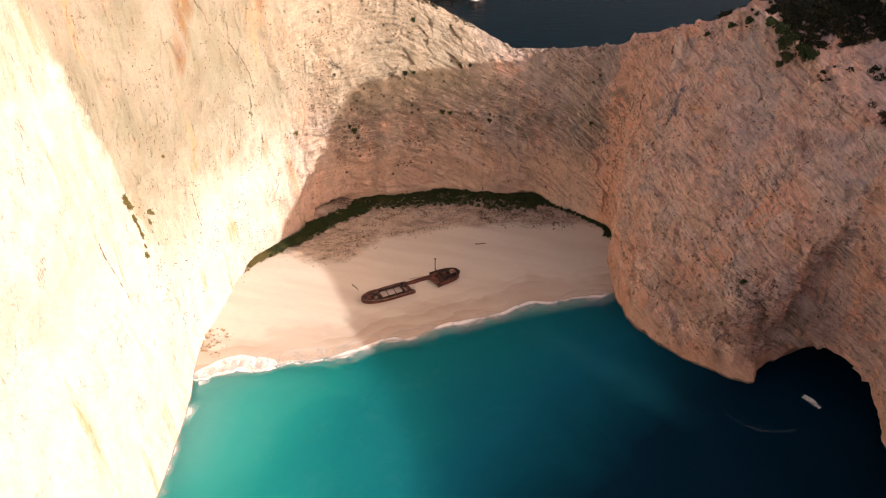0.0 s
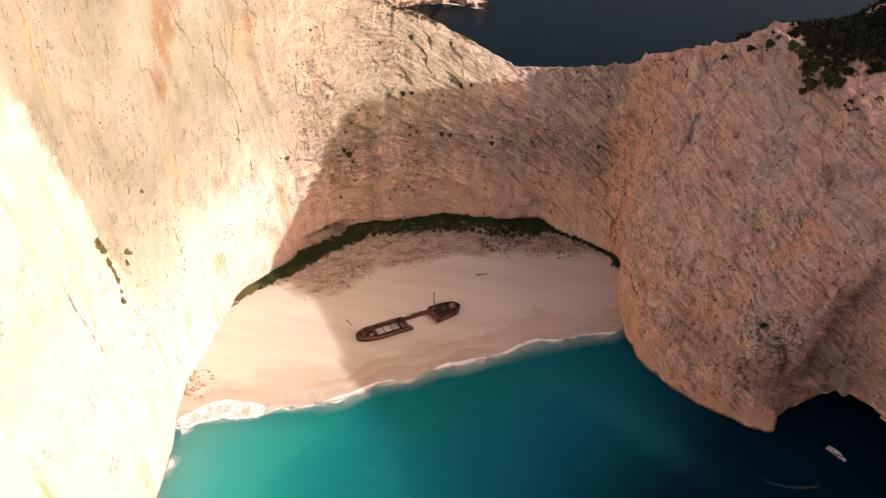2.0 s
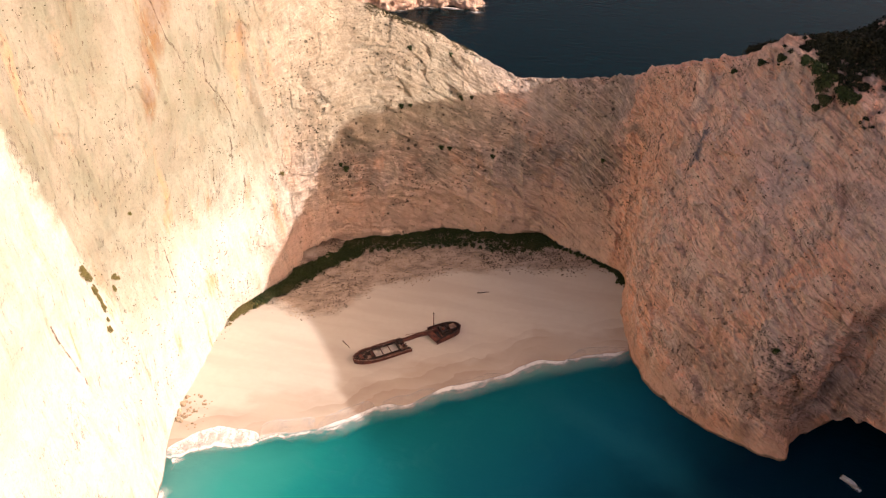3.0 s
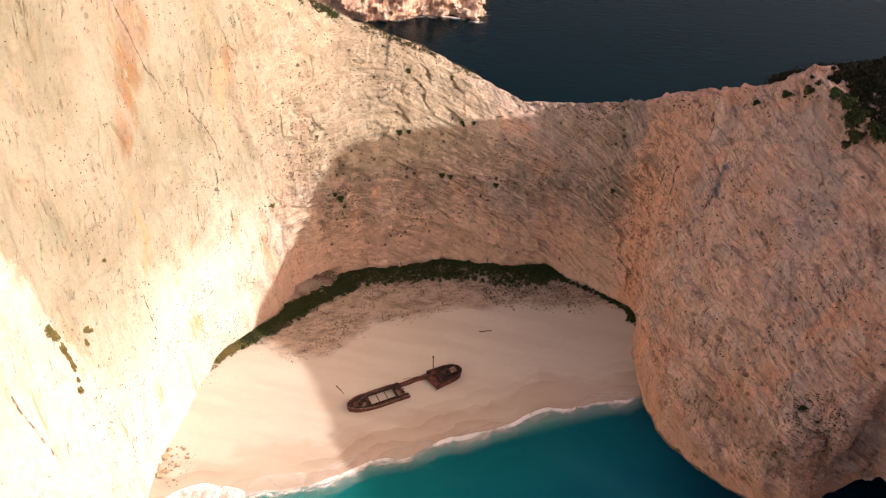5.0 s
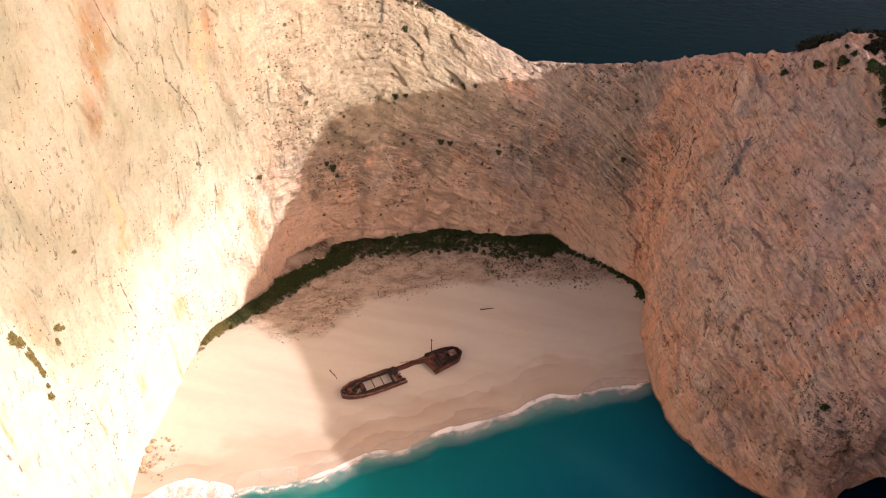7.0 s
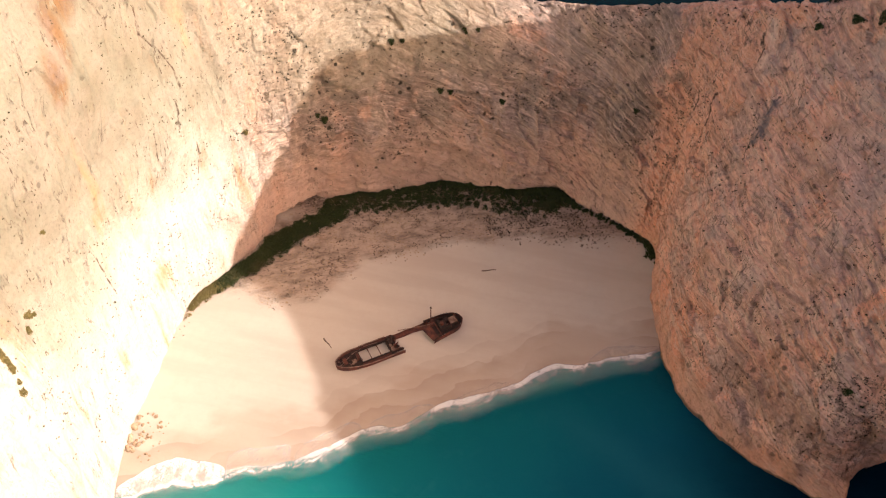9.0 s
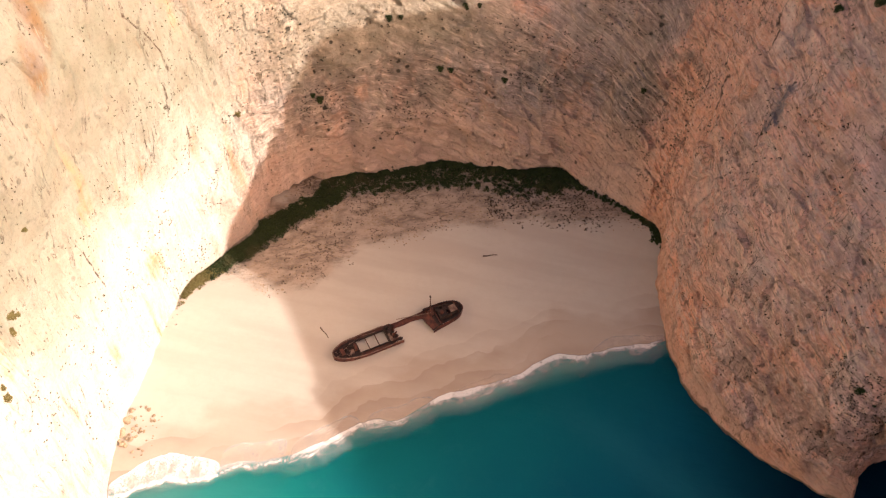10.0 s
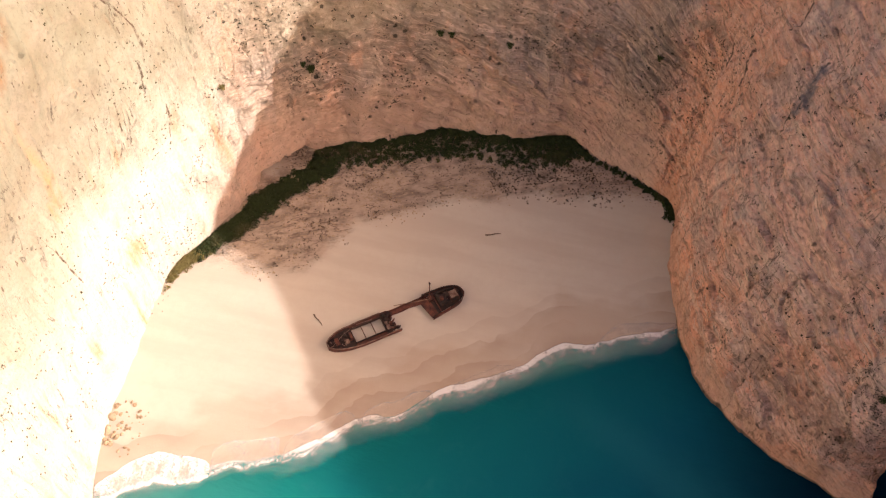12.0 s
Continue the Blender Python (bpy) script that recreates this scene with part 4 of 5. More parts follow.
def base_line(n, first, last):
    """Points along the foot of the cliff, with the outward way in the plan."""
    q = np.linspace(CLIFF_U[first], CLIFF_U[last], n)
    foot = pchip(CLIFF_U, FOOT_LINE, q)
    way = np.gradient(foot[:, :2], axis=0)
    out = np.stack([way[:, 1], -way[:, 0]], 1)
    return foot, out / np.linalg.norm(out, axis=1, keepdims=True)


def shrub_belt():
    foot, out = base_line(6500, N_LEFT - 3, N_LEFT + N_MID + 2)
    s = np.linspace(0, 1, len(foot))
    width = np.interp(s, [0, 0.06, 0.12, 0.25, 0.32, 0.5, 0.66, 0.73, 0.76, 0.86, 0.92, 1.0], [0.6, 1.0, 1.6, 3.4, 6.0, 10, 11.5, 8, 0.8, 0.7, 2.0, 0.2])
    depth = RNG.uniform(-1.0, 1, len(foot))
    depth = np.where(depth > 0, np.abs(depth) ** 1.25 * RNG.uniform(0.8, 1.25, len(foot)), depth * 0.15)
    p = foot[:, :2] + out * (depth * width)[:, None] + RNG.normal(size=(len(foot), 2)) * 0.6
    keep = RNG.random(len(foot)) < np.interp(s, [0, 0.06, 0.12, 0.2, 0.73, 0.76, 0.85, 0.91, 0.96], [-0.2, 0.02, 0.35, 1, 1, 0.22, 0.16, 0.6, -0.4])
    bare = np.array([(-59, 365.5), (-51, 371.5), (-43.5, 376), (-37.5, 382), (-34, 392), (-60, 392)])     # open sand in the hollow under the wall
    nxt = np.roll(bare, -1, axis=0)
    crosses = ((bare[:, 1] > p[:, 1:2]) != (nxt[:, 1] > p[:, 1:2])) & (p[:, 0:1] < (nxt[:, 0] - bare[:, 0]) * (p[:, 1:2] - bare[:, 1]) / (nxt[:, 1] - bare[:, 1]) + bare[:, 0])
    keep &= crosses.sum(1) % 2 == 0
    m = 900                                                     # the belt swings out past the hollow
    track = pchip([0, 0.3, 0.6, 1], [(-57, 362), (-49.5, 368.3), (-41, 373.2), (-29, 381.5)], RNG.random(m))
    swing = np.c_[track + RNG.normal(size=(m, 2)) * np.array([1.2, 1.9])]
    s = np.r_[s[keep], np.full(m, 0.3)]
    p = np.r_[p[keep], swing]
    keep = np.full(len(p), True)
    z = beach_z(p[:, 0], p[:, 1])
    radius = RNG.uniform(0.7, 1.5, len(p)) * np.interp(s[keep], [0.1, 0.2, 0.7, 0.78], [0.6, 1, 1, 0.65])
    # shrubs standing in the sun take the paler leaf colour
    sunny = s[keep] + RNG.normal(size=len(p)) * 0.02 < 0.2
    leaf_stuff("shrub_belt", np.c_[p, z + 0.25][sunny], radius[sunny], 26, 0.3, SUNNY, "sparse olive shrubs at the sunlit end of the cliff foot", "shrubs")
    p, z, radius = p[~sunny], z[~sunny], radius[~sunny]
    leaf_stuff("shrub_belt", np.c_[p, z + 0.25], radius, 34, 0.36, GREEN, "dense dark green shrubs along the cliff foot", "shrubs")
    # sparse tufts on the stony backshore
    n = 26000
    q = np.c_[RNG.uniform(-90, 98, n), RNG.uniform(318, 394, n)]
    inside = stony_depth(q[:, 0], q[:, 1])
    pat = fbm(np.c_[q / 7.0, np.zeros(n)], 4, 0.6, 91)
    q = q[(inside > -3.5) & (RNG.random(n) < np.interp(inside, [-3.5, 2, 8, 20], [0.0, 0.09, 0.15, 0.2]) * np.clip(1 + 1.6 * pat, 0.1, 2))]
    z = beach_z(q[:, 0], q[:, 1])
    m = 5000
    dots = np.c_[RNG.uniform(28, 92, m), RNG.uniform(350, 392, m)]
    inside = stony_depth(dots[:, 0], dots[:, 1])
    dots = dots[(inside > -3) & (RNG.random(m) < np.interp(inside, [-3, 3, 9, 18], [0.03, 0.16, 0.24, 0.15]) * np.clip(0.9 + 0.9 * fbm(np.c_[dots / 9.0, np.zeros(m)], 3, 0.6, 93), 0.05, 2))]
    leaf_stuff("dry_tufts", np.c_[dots, beach_z(dots[:, 0], dots[:, 1])], RNG.uniform(0.2, 0.55, len(dots)), 16, 0.2, TUFT, "dark round tufts dotted over the sand", "tufts")
    leaf_stuff("dry_tufts", np.c_[q, z], 0.2 + 0.65 * RNG.random(len(q)) ** 2.2, 12, 0.2, TUFT, "dark scattered tufts on the stony backshore", "tufts")


shrub_belt()


def cliff_scrub(name, u0, u1, v0, v1, n, size, material, label, threshold, seed, leaves=16, leaf=0.22):
    cols = np.where((CLIFF_Q >= CLIFF_U[u0]) & (CLIFF_Q <= CLIFF_U[u1]))[0]
    rows = np.where((CLIFF_V >= v0) & (CLIFF_V <= v1))[0]
    i, j = RNG.choice(cols, n), RNG.choice(rows, n)
    p = CLIFF[i, j]
    keep = fbm(p / 16.0, 4, 0.6, seed) > threshold
    p = p[keep]
    r = size * RNG.uniform(0.45, 1.0, len(p)) ** 1.6
    leaf_stuff(name, p, r, leaves, leaf, material, label, "scrub")


M0, E0 = N_LEFT, N_LEFT + N_MID
cliff_scrub("ledge_scrub", N_LEFT - 1, E0, 0.28, 0.76, 2200, 0.8, DARK_GREEN, "small dark shrubs on the bedded rock ledges", 0.05, 101)
cliff_scrub("ledge_scrub", 3, N_LEFT - 1, 0.02, 0.74, 1900, 0.4, OLIVE, "small olive tufts in cracks of the pale cliff", 0.15, 103)
cliff_scrub("ledge_scrub", E0, E0 + 12, 0.12, 0.76, 1500, 0.7, DARK_GREEN, "small dark shrubs on the shaded headland", 0.12, 107)
cliff_scrub("rim_scrub", N_LEFT - 1, M0 + 4, 0.735, 0.84, 900, 1.5, OLIVE, "olive scrub along the cliff rim", -0.25, 109)
cliff_scrub("rim_scrub", N_LEFT - 2, M0 + 1, 0.70, 0.80, 750, 1.5, GREEN, "green shrubs along the high cliff rim", -0.02, 127, 30, 0.34)
cliff_scrub("rim_scrub", M0, M0 + 3, 0.715, 0.78, 500, 1.0, OLIVE, "dry scrub spilling over the cliff rim", -0.05, 129, 20, 0.26)
cliff_scrub("maquis", E0 + 3, E0 + 5, 0.755, 0.86, 1500, 2.1, DARK_GREEN, "dark maquis and bare rock on the headland top", -0.12, 113, 46, 0.5)
cliff_scrub("maquis", E0 + 2, E0 + 4, 0.772, 0.83, 700, 5.4, DARK_GREEN, "dark maquis rising behind the headland rim", -0.8, 115, 80, 0.6)


cliff_scrub("maquis", E0 + 2, E0 + 5, 0.78, 0.91, 2200, 2.6, DARK_GREEN, "dense dark maquis over the back of the headland", -0.6, 117, 46, 0.55)
cliff_scrub("maquis", E0 + 5, E0 + 7, 0.765, 0.91, 800, 2.3, DARK_GREEN, "patchy dark maquis between bare rock", 0.05, 119, 40, 0.5)


def scrub_patch(name, x, y, z, reach, n, size, label):
    d = ((CLIFF - np.array([x, y, z])) ** 2).sum(axis=2)
    near = np.argwhere(d < (math.sqrt(d.min()) + reach) ** 2)
    p = np.array([CLIFF[i, j] for i, j in near[RNG.integers(0, len(near), n)]])
    p = p[fbm(p / 5.0, 3, 0.6, 151) > -0.12]
    leaf_stuff(name, p, size * RNG.uniform(0.5, 1.0, len(p)), 40, 0.36, DARK_GREEN, label, "scrub")


def tuft_patch(x, y, z, reach, n, size, label):
    d = ((CLIFF - np.array([x, y, z])) ** 2).sum(axis=2)
    near = np.argwhere(d < (math.sqrt(d.min()) + reach) ** 2)
    p = np.array([CLIFF[i, j] for i, j in near[RNG.integers(0, len(near), n)]])
    leaf_stuff("ledge_tufts", p, size * RNG.uniform(0.35, 1.0, len(p)) ** 1.5, 14, 0.18, DARK_GREEN, label, "scrub")


tuft_patch(120, 271, 39, 7.0, 80, 0.75, "dark tufts dotted over the low headland knob")
tuft_patch(127, 265, 34, 10.0, 260, 0.7, "dark tufts dotted over the low headland knob")
tuft_patch(98, 378, 60, 7.0, 60, 0.6, "dark tufts in the rock corner")
tuft_patch(80, 386, 48, 9.0, 50, 0.6, "dark tufts in the rock corner")
tuft_patch(-34, 388, 44, 6.0, 60, 0.6, "dark tufts on a banded ledge")
tuft_patch(22, 404, 52, 16.0, 110, 0.7, "dark tufts on the grey bedded wall")
tuft_patch(-14, 416, 86, 14.0, 90, 0.8, "dark tufts on the sunlit bedded slope")
tuft_patch(14, 421, 84, 10.0, 80, 0.9, "dark tufts on the sunlit bedded slope")
scrub_patch("maquis", 144, 321, 116, 7.0, 30, 1.4, "dark maquis thicket spilling over the headland rim")
scrub_patch("maquis", 132, 338, 117, 5.0, 22, 1.2, "dark maquis thicket spilling over the headland rim")
scrub_patch("maquis", 151, 309, 110, 5.0, 18, 1.3, "dark maquis thicket spilling over the headland rim")


def make_bush(count, material):
    v, f = leaf_quads([(0, 0, 0.1), (0.5, 0.2, 0.0), (-0.4, 0.3, 0.05), (0.1, -0.5, 0.0)], [0.8, 0.6, 0.65, 0.6], count, 0.15)
    me = mesh_from("bush", v, f, material, False)
    return me


BUSH_MESH = [make_bush(170, GREEN), make_bush(150, GREEN), make_bush(190, GREEN)]
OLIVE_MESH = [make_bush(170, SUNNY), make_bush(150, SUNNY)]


def bush(x, y, z, size, label, meshes):
    p, nor = nearest_on_cliff(x, y, z)
    ob = new("bush", meshes[int(RNG.integers(len(meshes)))])
    turn = Vector(nor + np.array([0, 0, 0.8])).to_track_quat("Z", "Y").to_matrix().to_4x4()
    ob.matrix_world = Matrix.Translation(p) @ turn @ Matrix.Diagonal((size, size, size, 1))
    return tagged(ob, label, "bush", "bushes on the cliffs")


HANGING = "olive green bush rooted in a pale cliff crack"
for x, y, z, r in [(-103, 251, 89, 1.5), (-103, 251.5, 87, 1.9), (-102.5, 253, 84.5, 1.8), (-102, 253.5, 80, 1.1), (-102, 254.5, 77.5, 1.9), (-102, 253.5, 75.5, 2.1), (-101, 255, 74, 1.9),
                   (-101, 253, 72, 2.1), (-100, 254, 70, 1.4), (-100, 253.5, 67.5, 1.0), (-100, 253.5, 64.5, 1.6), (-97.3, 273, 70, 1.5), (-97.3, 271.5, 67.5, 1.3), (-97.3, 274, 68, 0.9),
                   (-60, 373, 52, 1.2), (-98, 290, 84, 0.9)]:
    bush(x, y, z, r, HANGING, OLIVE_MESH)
LEDGE = "dark green bush on a shaded rock ledge"
for x, y, z, r in [(-8, 405, 69, 1.5), (-4, 405, 69, 1.1), (20, 412, 69, 1.6), (24, 412, 70, 1.2), (33.6, 400, 45, 1.3), (10, 403, 49, 1.6), (14, 403, 48, 1.4),
                   (-32, 386.5, 45.6, 1.6), (-35, 387, 48, 1.1), (80, 385, 48, 1.2), (20, 425, 82, 1.6), (14, 424, 84, 1.4), (28, 424, 80, 1.4), (-4, 424, 88, 1.5)]:
    bush(x, y, z, r, LEDGE, BUSH_MESH)
EASTERN = "dark green bush on the shaded pink headland"
for x, y, z, r in [(125, 270, 39, 1.5), (128, 268, 36, 1.0), (122, 272, 37, 0.9), (136.8, 315, 111, 1.6), (141, 326, 119, 3.2), (144, 322, 117, 3.4), (140, 322, 114, 3.0),
                   (146, 314, 112, 3.0), (148, 318, 114, 3.4), (143, 318, 111, 2.6), (138, 330, 121, 2.4), (131, 338, 117, 2.0), (127, 342, 115, 1.7), (119, 348, 109, 1.4)]:
    bush(x, y, z, r, EASTERN, BUSH_MESH)


# ---- shipwreck ----
def ship_half(x):
    return float(np.interp(x, [0, 0.8, 2, 4, 7, 11, 38, 42, 44.5, 46.3, 47.3, 48.0, 48.3], [0.35, 1.3, 2.15, 3.05, 3.65, 4.0, 4.0, 3.9, 3.5, 2.9, 2.1, 1.1, 0.5]))


def shell(points, thick=0.16):
    """A standing plate along (x, y, bottom, top, flare) points, with thickness and a curved side."""
    bm = bmesh.new()
    rows = []
    for k, (x, y, lo, hi, fl) in enumerate(points):
        a, b = points[max(k - 1, 0)], points[min(k + 1, len(points) - 1)]
        t = Vector((b[0] - a[0], b[1] - a[1], 0)).normalized()
        out = Vector((t.y, -t.x, 0))
        ring = []
        for side in (0, 1):
            for s in ((0, 0.33, 0.66, 1) if side == 0 else (1, 0.66, 0.33, 0)):
                c = Vector((x, y, lo + (hi - lo) * s)) + out * (fl * (s * s - 0.3) - side * thick)
                ring.append(bm.verts.new(c))
        rows.append(ring)
    n = len(rows[0])
    for r0, r1 in zip(rows, rows[1:]):
        for k in range(n):
            bm.faces.new((r0[k], r1[k], r1[(k + 1) % n], r0[(k + 1) % n]))
    bm.faces.new(rows[0])
    bm.faces.new(rows[-1][::-1])
    bmesh.ops.recalc_face_normals(bm, faces=bm.faces)
    return bm


def slab(outline, z, thick, slope=(0, 0)):
    """A plate over an outline of (x, y), its top at z + slope."""
    bm = bmesh.new()
    top = [bm.verts.new((x, y, z + slope[0] * x + slope[1] * y)) for x, y in outline]
    low = [bm.verts.new((x, y, z + slope[0] * x + slope[1] * y - thick)) for x, y in outline]
    bm.faces.new(top)
    bm.faces.new(low[::-1])
    for k in range(len(top)):
        m = (k + 1) % len(top)
        bm.faces.new((top[k], low[k], low[m], top[m]))
    bmesh.ops.recalc_face_normals(bm, faces=bm.faces)
    return bm


def beam(a, b, w, h=None, bm=None):
    """A square bar from a to b."""
    bm = bm or bmesh.new()
    a, b = Vector(a), Vector(b)
    h = h or w
    z = (b - a).normalized()
    x = z.cross(Vector((0, 0, 1)) if abs(z.z) < 0.95 else Vector((1, 0, 0))).normalized()
    y = x.cross(z)
    ends = [[bm.verts.new(p + x * (w / 2 * i) + y * (h / 2 * j)) for i, j in ((-1, -1), (1, -1), (1, 1), (-1, 1))] for p in (a, b)]
    bm.faces.new(ends[0])
    bm.faces.new(ends[1][::-1])
    for k in range(4):
        m = (k + 1) % 4
        bm.faces.new((ends[0][k], ends[1][k], ends[1][m], ends[0][m]))
    bmesh.ops.recalc_face_normals(bm, faces=bm.faces)
    return bm


def tube(a, b, r0, r1=None, seg=10):
    bm = bmesh.new()
    a, b = Vector(a), Vector(b)
    r1 = r0 if r1 is None else r1
    m = Matrix.Translation((a + b) / 2) @ (b - a).to_track_quat("Z", "Y").to_matrix().to_4x4()
    bmesh.ops.create_cone(bm, cap_ends=True, segments=seg, radius1=r0, radius2=r1, depth=(b - a).length, matrix=m)
    return bm


def box(cx, cy, cz, sx, sy, sz, turn=0.0, bevel=0.05):
    bm = bmesh.new()
    bmesh.ops.create_cube(bm, size=1.0, matrix=pose(cx, cy, cz, 0, 0, turn) @ Matrix.Diagonal((sx, sy, sz, 1)))
    bmesh.ops.bevel(bm, geom=bm.edges[:], offset=bevel, segments=1, affect="EDGES")
    return bm


def shipwreck():
    wreck = new("shipwreck")
    wreck.matrix_world = pose(-27.6, 306.3, 0.42, 1.5, -0.8, 24.6)
    tagged(wreck, "rusted broken coaster wreck half buried in pale sand", "shipwreck")
    rnd = random.Random(5)
    jag = lambda a: rnd.uniform(-a, a)
    # hull shells: starboard (-y) is torn away between 24 and 35 m
    star = [(x, -ship_half(x), -1.6, np.interp(x, [0, 6, 10, 20, 24.4], [3.6, 3.0, 2.5, 2.5, 2.3]) + (jag(0.5) if x > 21 else jag(0.05)), -0.15) for x in (24.4, 23.6, 22.6, 21.5, 20, 18, 15, 12, 9.5, 7, 5, 3.4, 2.1, 1.1, 0.4)]
    port = [(x, ship_half(x), -1.6, np.interp(x, [0, 6, 10, 22, 23, 35, 37], [3.6, 3.0, 2.5, 2.5, 1.7, 1.9, 3.4]) + jag(0.12), -0.15) for x in (0.4, 1.1, 2.1, 3.4, 5, 7, 9.5, 12, 15, 18, 20, 22, 23, 24.5, 26, 28, 30, 32, 34, 35.5)]
    bow = part("hull_bow", shell(star + port), RUSTY, wreck, "rust-red riveted bow plating", True)
    rail = [(x, y, hi - 0.04, hi + 0.18, 0.0) for x, y, lo, hi, fl in (star + port)[:26]]
    part("rail_cap", shell([(x, y * 1.025, lo, hi, fl) for x, y, lo, hi, fl in rail], 0.3), RUST_PALE, bow, "flaking pale rail cap")
    edge = [(x, -ship_half(x) + 0.1) for x in (0.7, 2, 4, 6.5, 9)]
    part("foredeck", slab(edge + [(x, -y) for x, y in edge[::-1]], 2.25, 0.2), RUST_DARK, wreck, "dark corroded foredeck")
    for name, x, y, sx, sy, sz in [("windlass", 3.6, 0, 1.2, 2.6, 0.9), ("hatch", 6.6, -1.0, 1.5, 1.5, 0.5), ("hatch", 6.8, 1.3, 1.1, 1.1, 0.6), ("vent_box", 2.2, 0.3, 0.6, 0.6, 0.8), ("locker", 8.3, 0.2, 0.9, 2.8, 1.0)]:
        part(name, box(x, y, 2.25 + sz / 2, sx, sy, sz, jag(6)), rnd.choice([RUSTY, RUST_DARK, RUST_PALE]), wreck)
    for y in (-2.1, 0.2, 2.0):
        part("bollard", tube((5.0 + y * 0.3, y, 2.2), (5.0 + y * 0.3, y, 3.0), 0.22), RUST_DARK, wreck)
    # open hold with sand inside
    for s in (-1, 1):
        part("side_deck", slab([(9, s * 2.75), (19.6, s * 2.75), (19.6, s * 3.95), (9, s * 3.85)][::s], 2.05, 0.2), RUSTY, wreck)
        part("coaming", beam((9.0, s * 2.7, 2.3), (19.6, s * 2.7, 2.3), 0.2, 1.1), RUST_DARK, wreck)
    for x in (9.0, 19.6):
        part("coaming", beam((x, -2.8, 2.2), (x, 2.8, 2.2), 0.22, 1.3), RUST_DARK, wreck)
    for x in (12.6, 16.1):
        part("hatch_beam", beam((x, -2.7, 1.9), (x, 2.7, 1.9), 0.24, 0.35), RUSTY, wreck, "rusted beam across the open hold")
    bm = bmesh.new()
    bmesh.ops.create_grid(bm, x_segments=24, y_segments=14, size=0.5, matrix=pose(14.3, 0, 0.75) @ Matrix.Diagonal((10.8, 5.6, 1, 1)))
    for v in bm.verts:
        v.co.z += 0.35 * noise.noise(v.co * 0.5) + 0.02 * (v.co.y) ** 2
    part("sand_fill", bm, SAND_FILL, wreck, "pale sand filling the hold", True)
    # broken midship end: deck scraps, frames, bulkhead
    ragged = [(19.6, -3.9), (21.2, -3.9), (21.8, -3.2), (23.9, -3.5), (24.6, -2.7), (23.0, -1.9), (23.4, -0.8), (22.2, 0.2), (23.2, 1.3), (22.4, 2.4), (23.6, 3.2), (22.8, 3.9), (19.6, 3.9)]
    part("torn_deck", slab(ragged, 2.1, 0.22, (0.0, -0.02)), RUST_DARK, wreck, "torn dark deck plating")
    for k in range(9):
        y = -3.4 + k * 0.85
        part("frame_rib", beam((22.2 + jag(0.7), y, 0.2), (22.6 + jag(1.2), y + jag(0.4), 2.4 + jag(0.9)), 0.2, 0.3), rnd.choice([RUSTY, RUST_DARK]), wreck)
    for x, y, sx, sy, sz in [(20.6, -1.8, 1.1, 1.5, 1.1), (21.2, 1.2, 1.3, 1.7, 0.9), (20.8, 2.9, 0.8, 0.9, 1.4), (22.2, -0.6, 0.9, 0.7, 0.8), (20.5, 0.0, 0.8, 1.0, 0.7)]:
        part("winch_block", box(x, y, 2.1 + sz / 2, sx, sy, sz, jag(20)), rnd.choice([RUSTY, RUST_DARK, RUST_PALE]), wreck)
    for a, b in [((16.8, 3.2, 2.4), (11.5, 3.5, 2.7)), ((20.3, -2.2, 2.9), (23.8, -3.0, 3.3)), ((6.5, 2.0, 2.6), (10.5, 3.1, 2.6)), ((1.5, -0.8, 2.5), (6.0, 1.6, 2.8))]:
        part("fallen_pole", tube(a, b, 0.1, 0.08), RUST_PALE, wreck)
    # low port side deck strip that still joins both halves
    strip = [(22.4, 2.0), (24, 2.35), (27, 2.2), (30, 2.5), (33, 2.1), (36, 1.6), (36, 4.0), (22.4, 4.0)]
    part("deck_strip", slab(strip, 1.55, 0.25, (0, -0.05)), RUSTY, wreck, "narrow rusted strip of side deck")
    # stern half
    xs = (35.2, 36.5, 38, 40, 42, 44, 45.5, 46.6, 47.4, 47.9, 48.2)
    stern_line = [(35.2, -4.9, -1.4, 2.4, 0.5), (36.2, -4.75, -1.4, 3.0, 0.5)] + [(x, -ship_half(x) - max(0, (42 - x) * 0.12), -1.4, 3.3 + 0.02 * (x - 38), 0.5) for x in xs[2:]]
    stern_line = stern_line + [(x, ship_half(x), -1.4, 3.3, 0.5) for x in xs[-2::-1]]
    stern = part("hull_stern", shell(stern_line), RUSTY, wreck, "rusted stern plating", True)
    stern.data.flip_normals()
    part("rail_cap", shell([(x, y * 1.03, hi, hi + 0.22, 0) for x, y, lo, hi, fl in stern_line], 0.32), RUST_DARK, stern)
    deck = [(37.5, -4.1)] + [(x, -ship_half(x) + 0.2) for x in (40, 43, 45, 46.7, 47.7)] + [(x, ship_half(x) - 0.2) for x in (47.7, 46.7, 45, 43, 40, 36.5)]
    part("poop_deck", slab(deck, 2.7, 0.25), RUST_DARK, wreck, "dark corroded stern deck")
    part("torn_plate", slab([(33.6, 1.2), (35.0, -4.9), (38.4, -4.2), (38.6, 2.2), (36.0, 3.0)], 2.05, 0.22, (0.012, 0.03)), RUSTY, wreck, "bent rust-red plate at the break")
    part("bulkhead", beam((38.5, -3.9, 2.0), (38.5, 3.6, 2.0), 0.25, 2.6), RUSTY, wreck)
    for s in (-1, 1):
        part("house_wall", beam((39.2, s * 2.3, 3.4), (46.0, s * 2.0, 3.4), 0.18, 1.7), RUST_DARK, wreck)
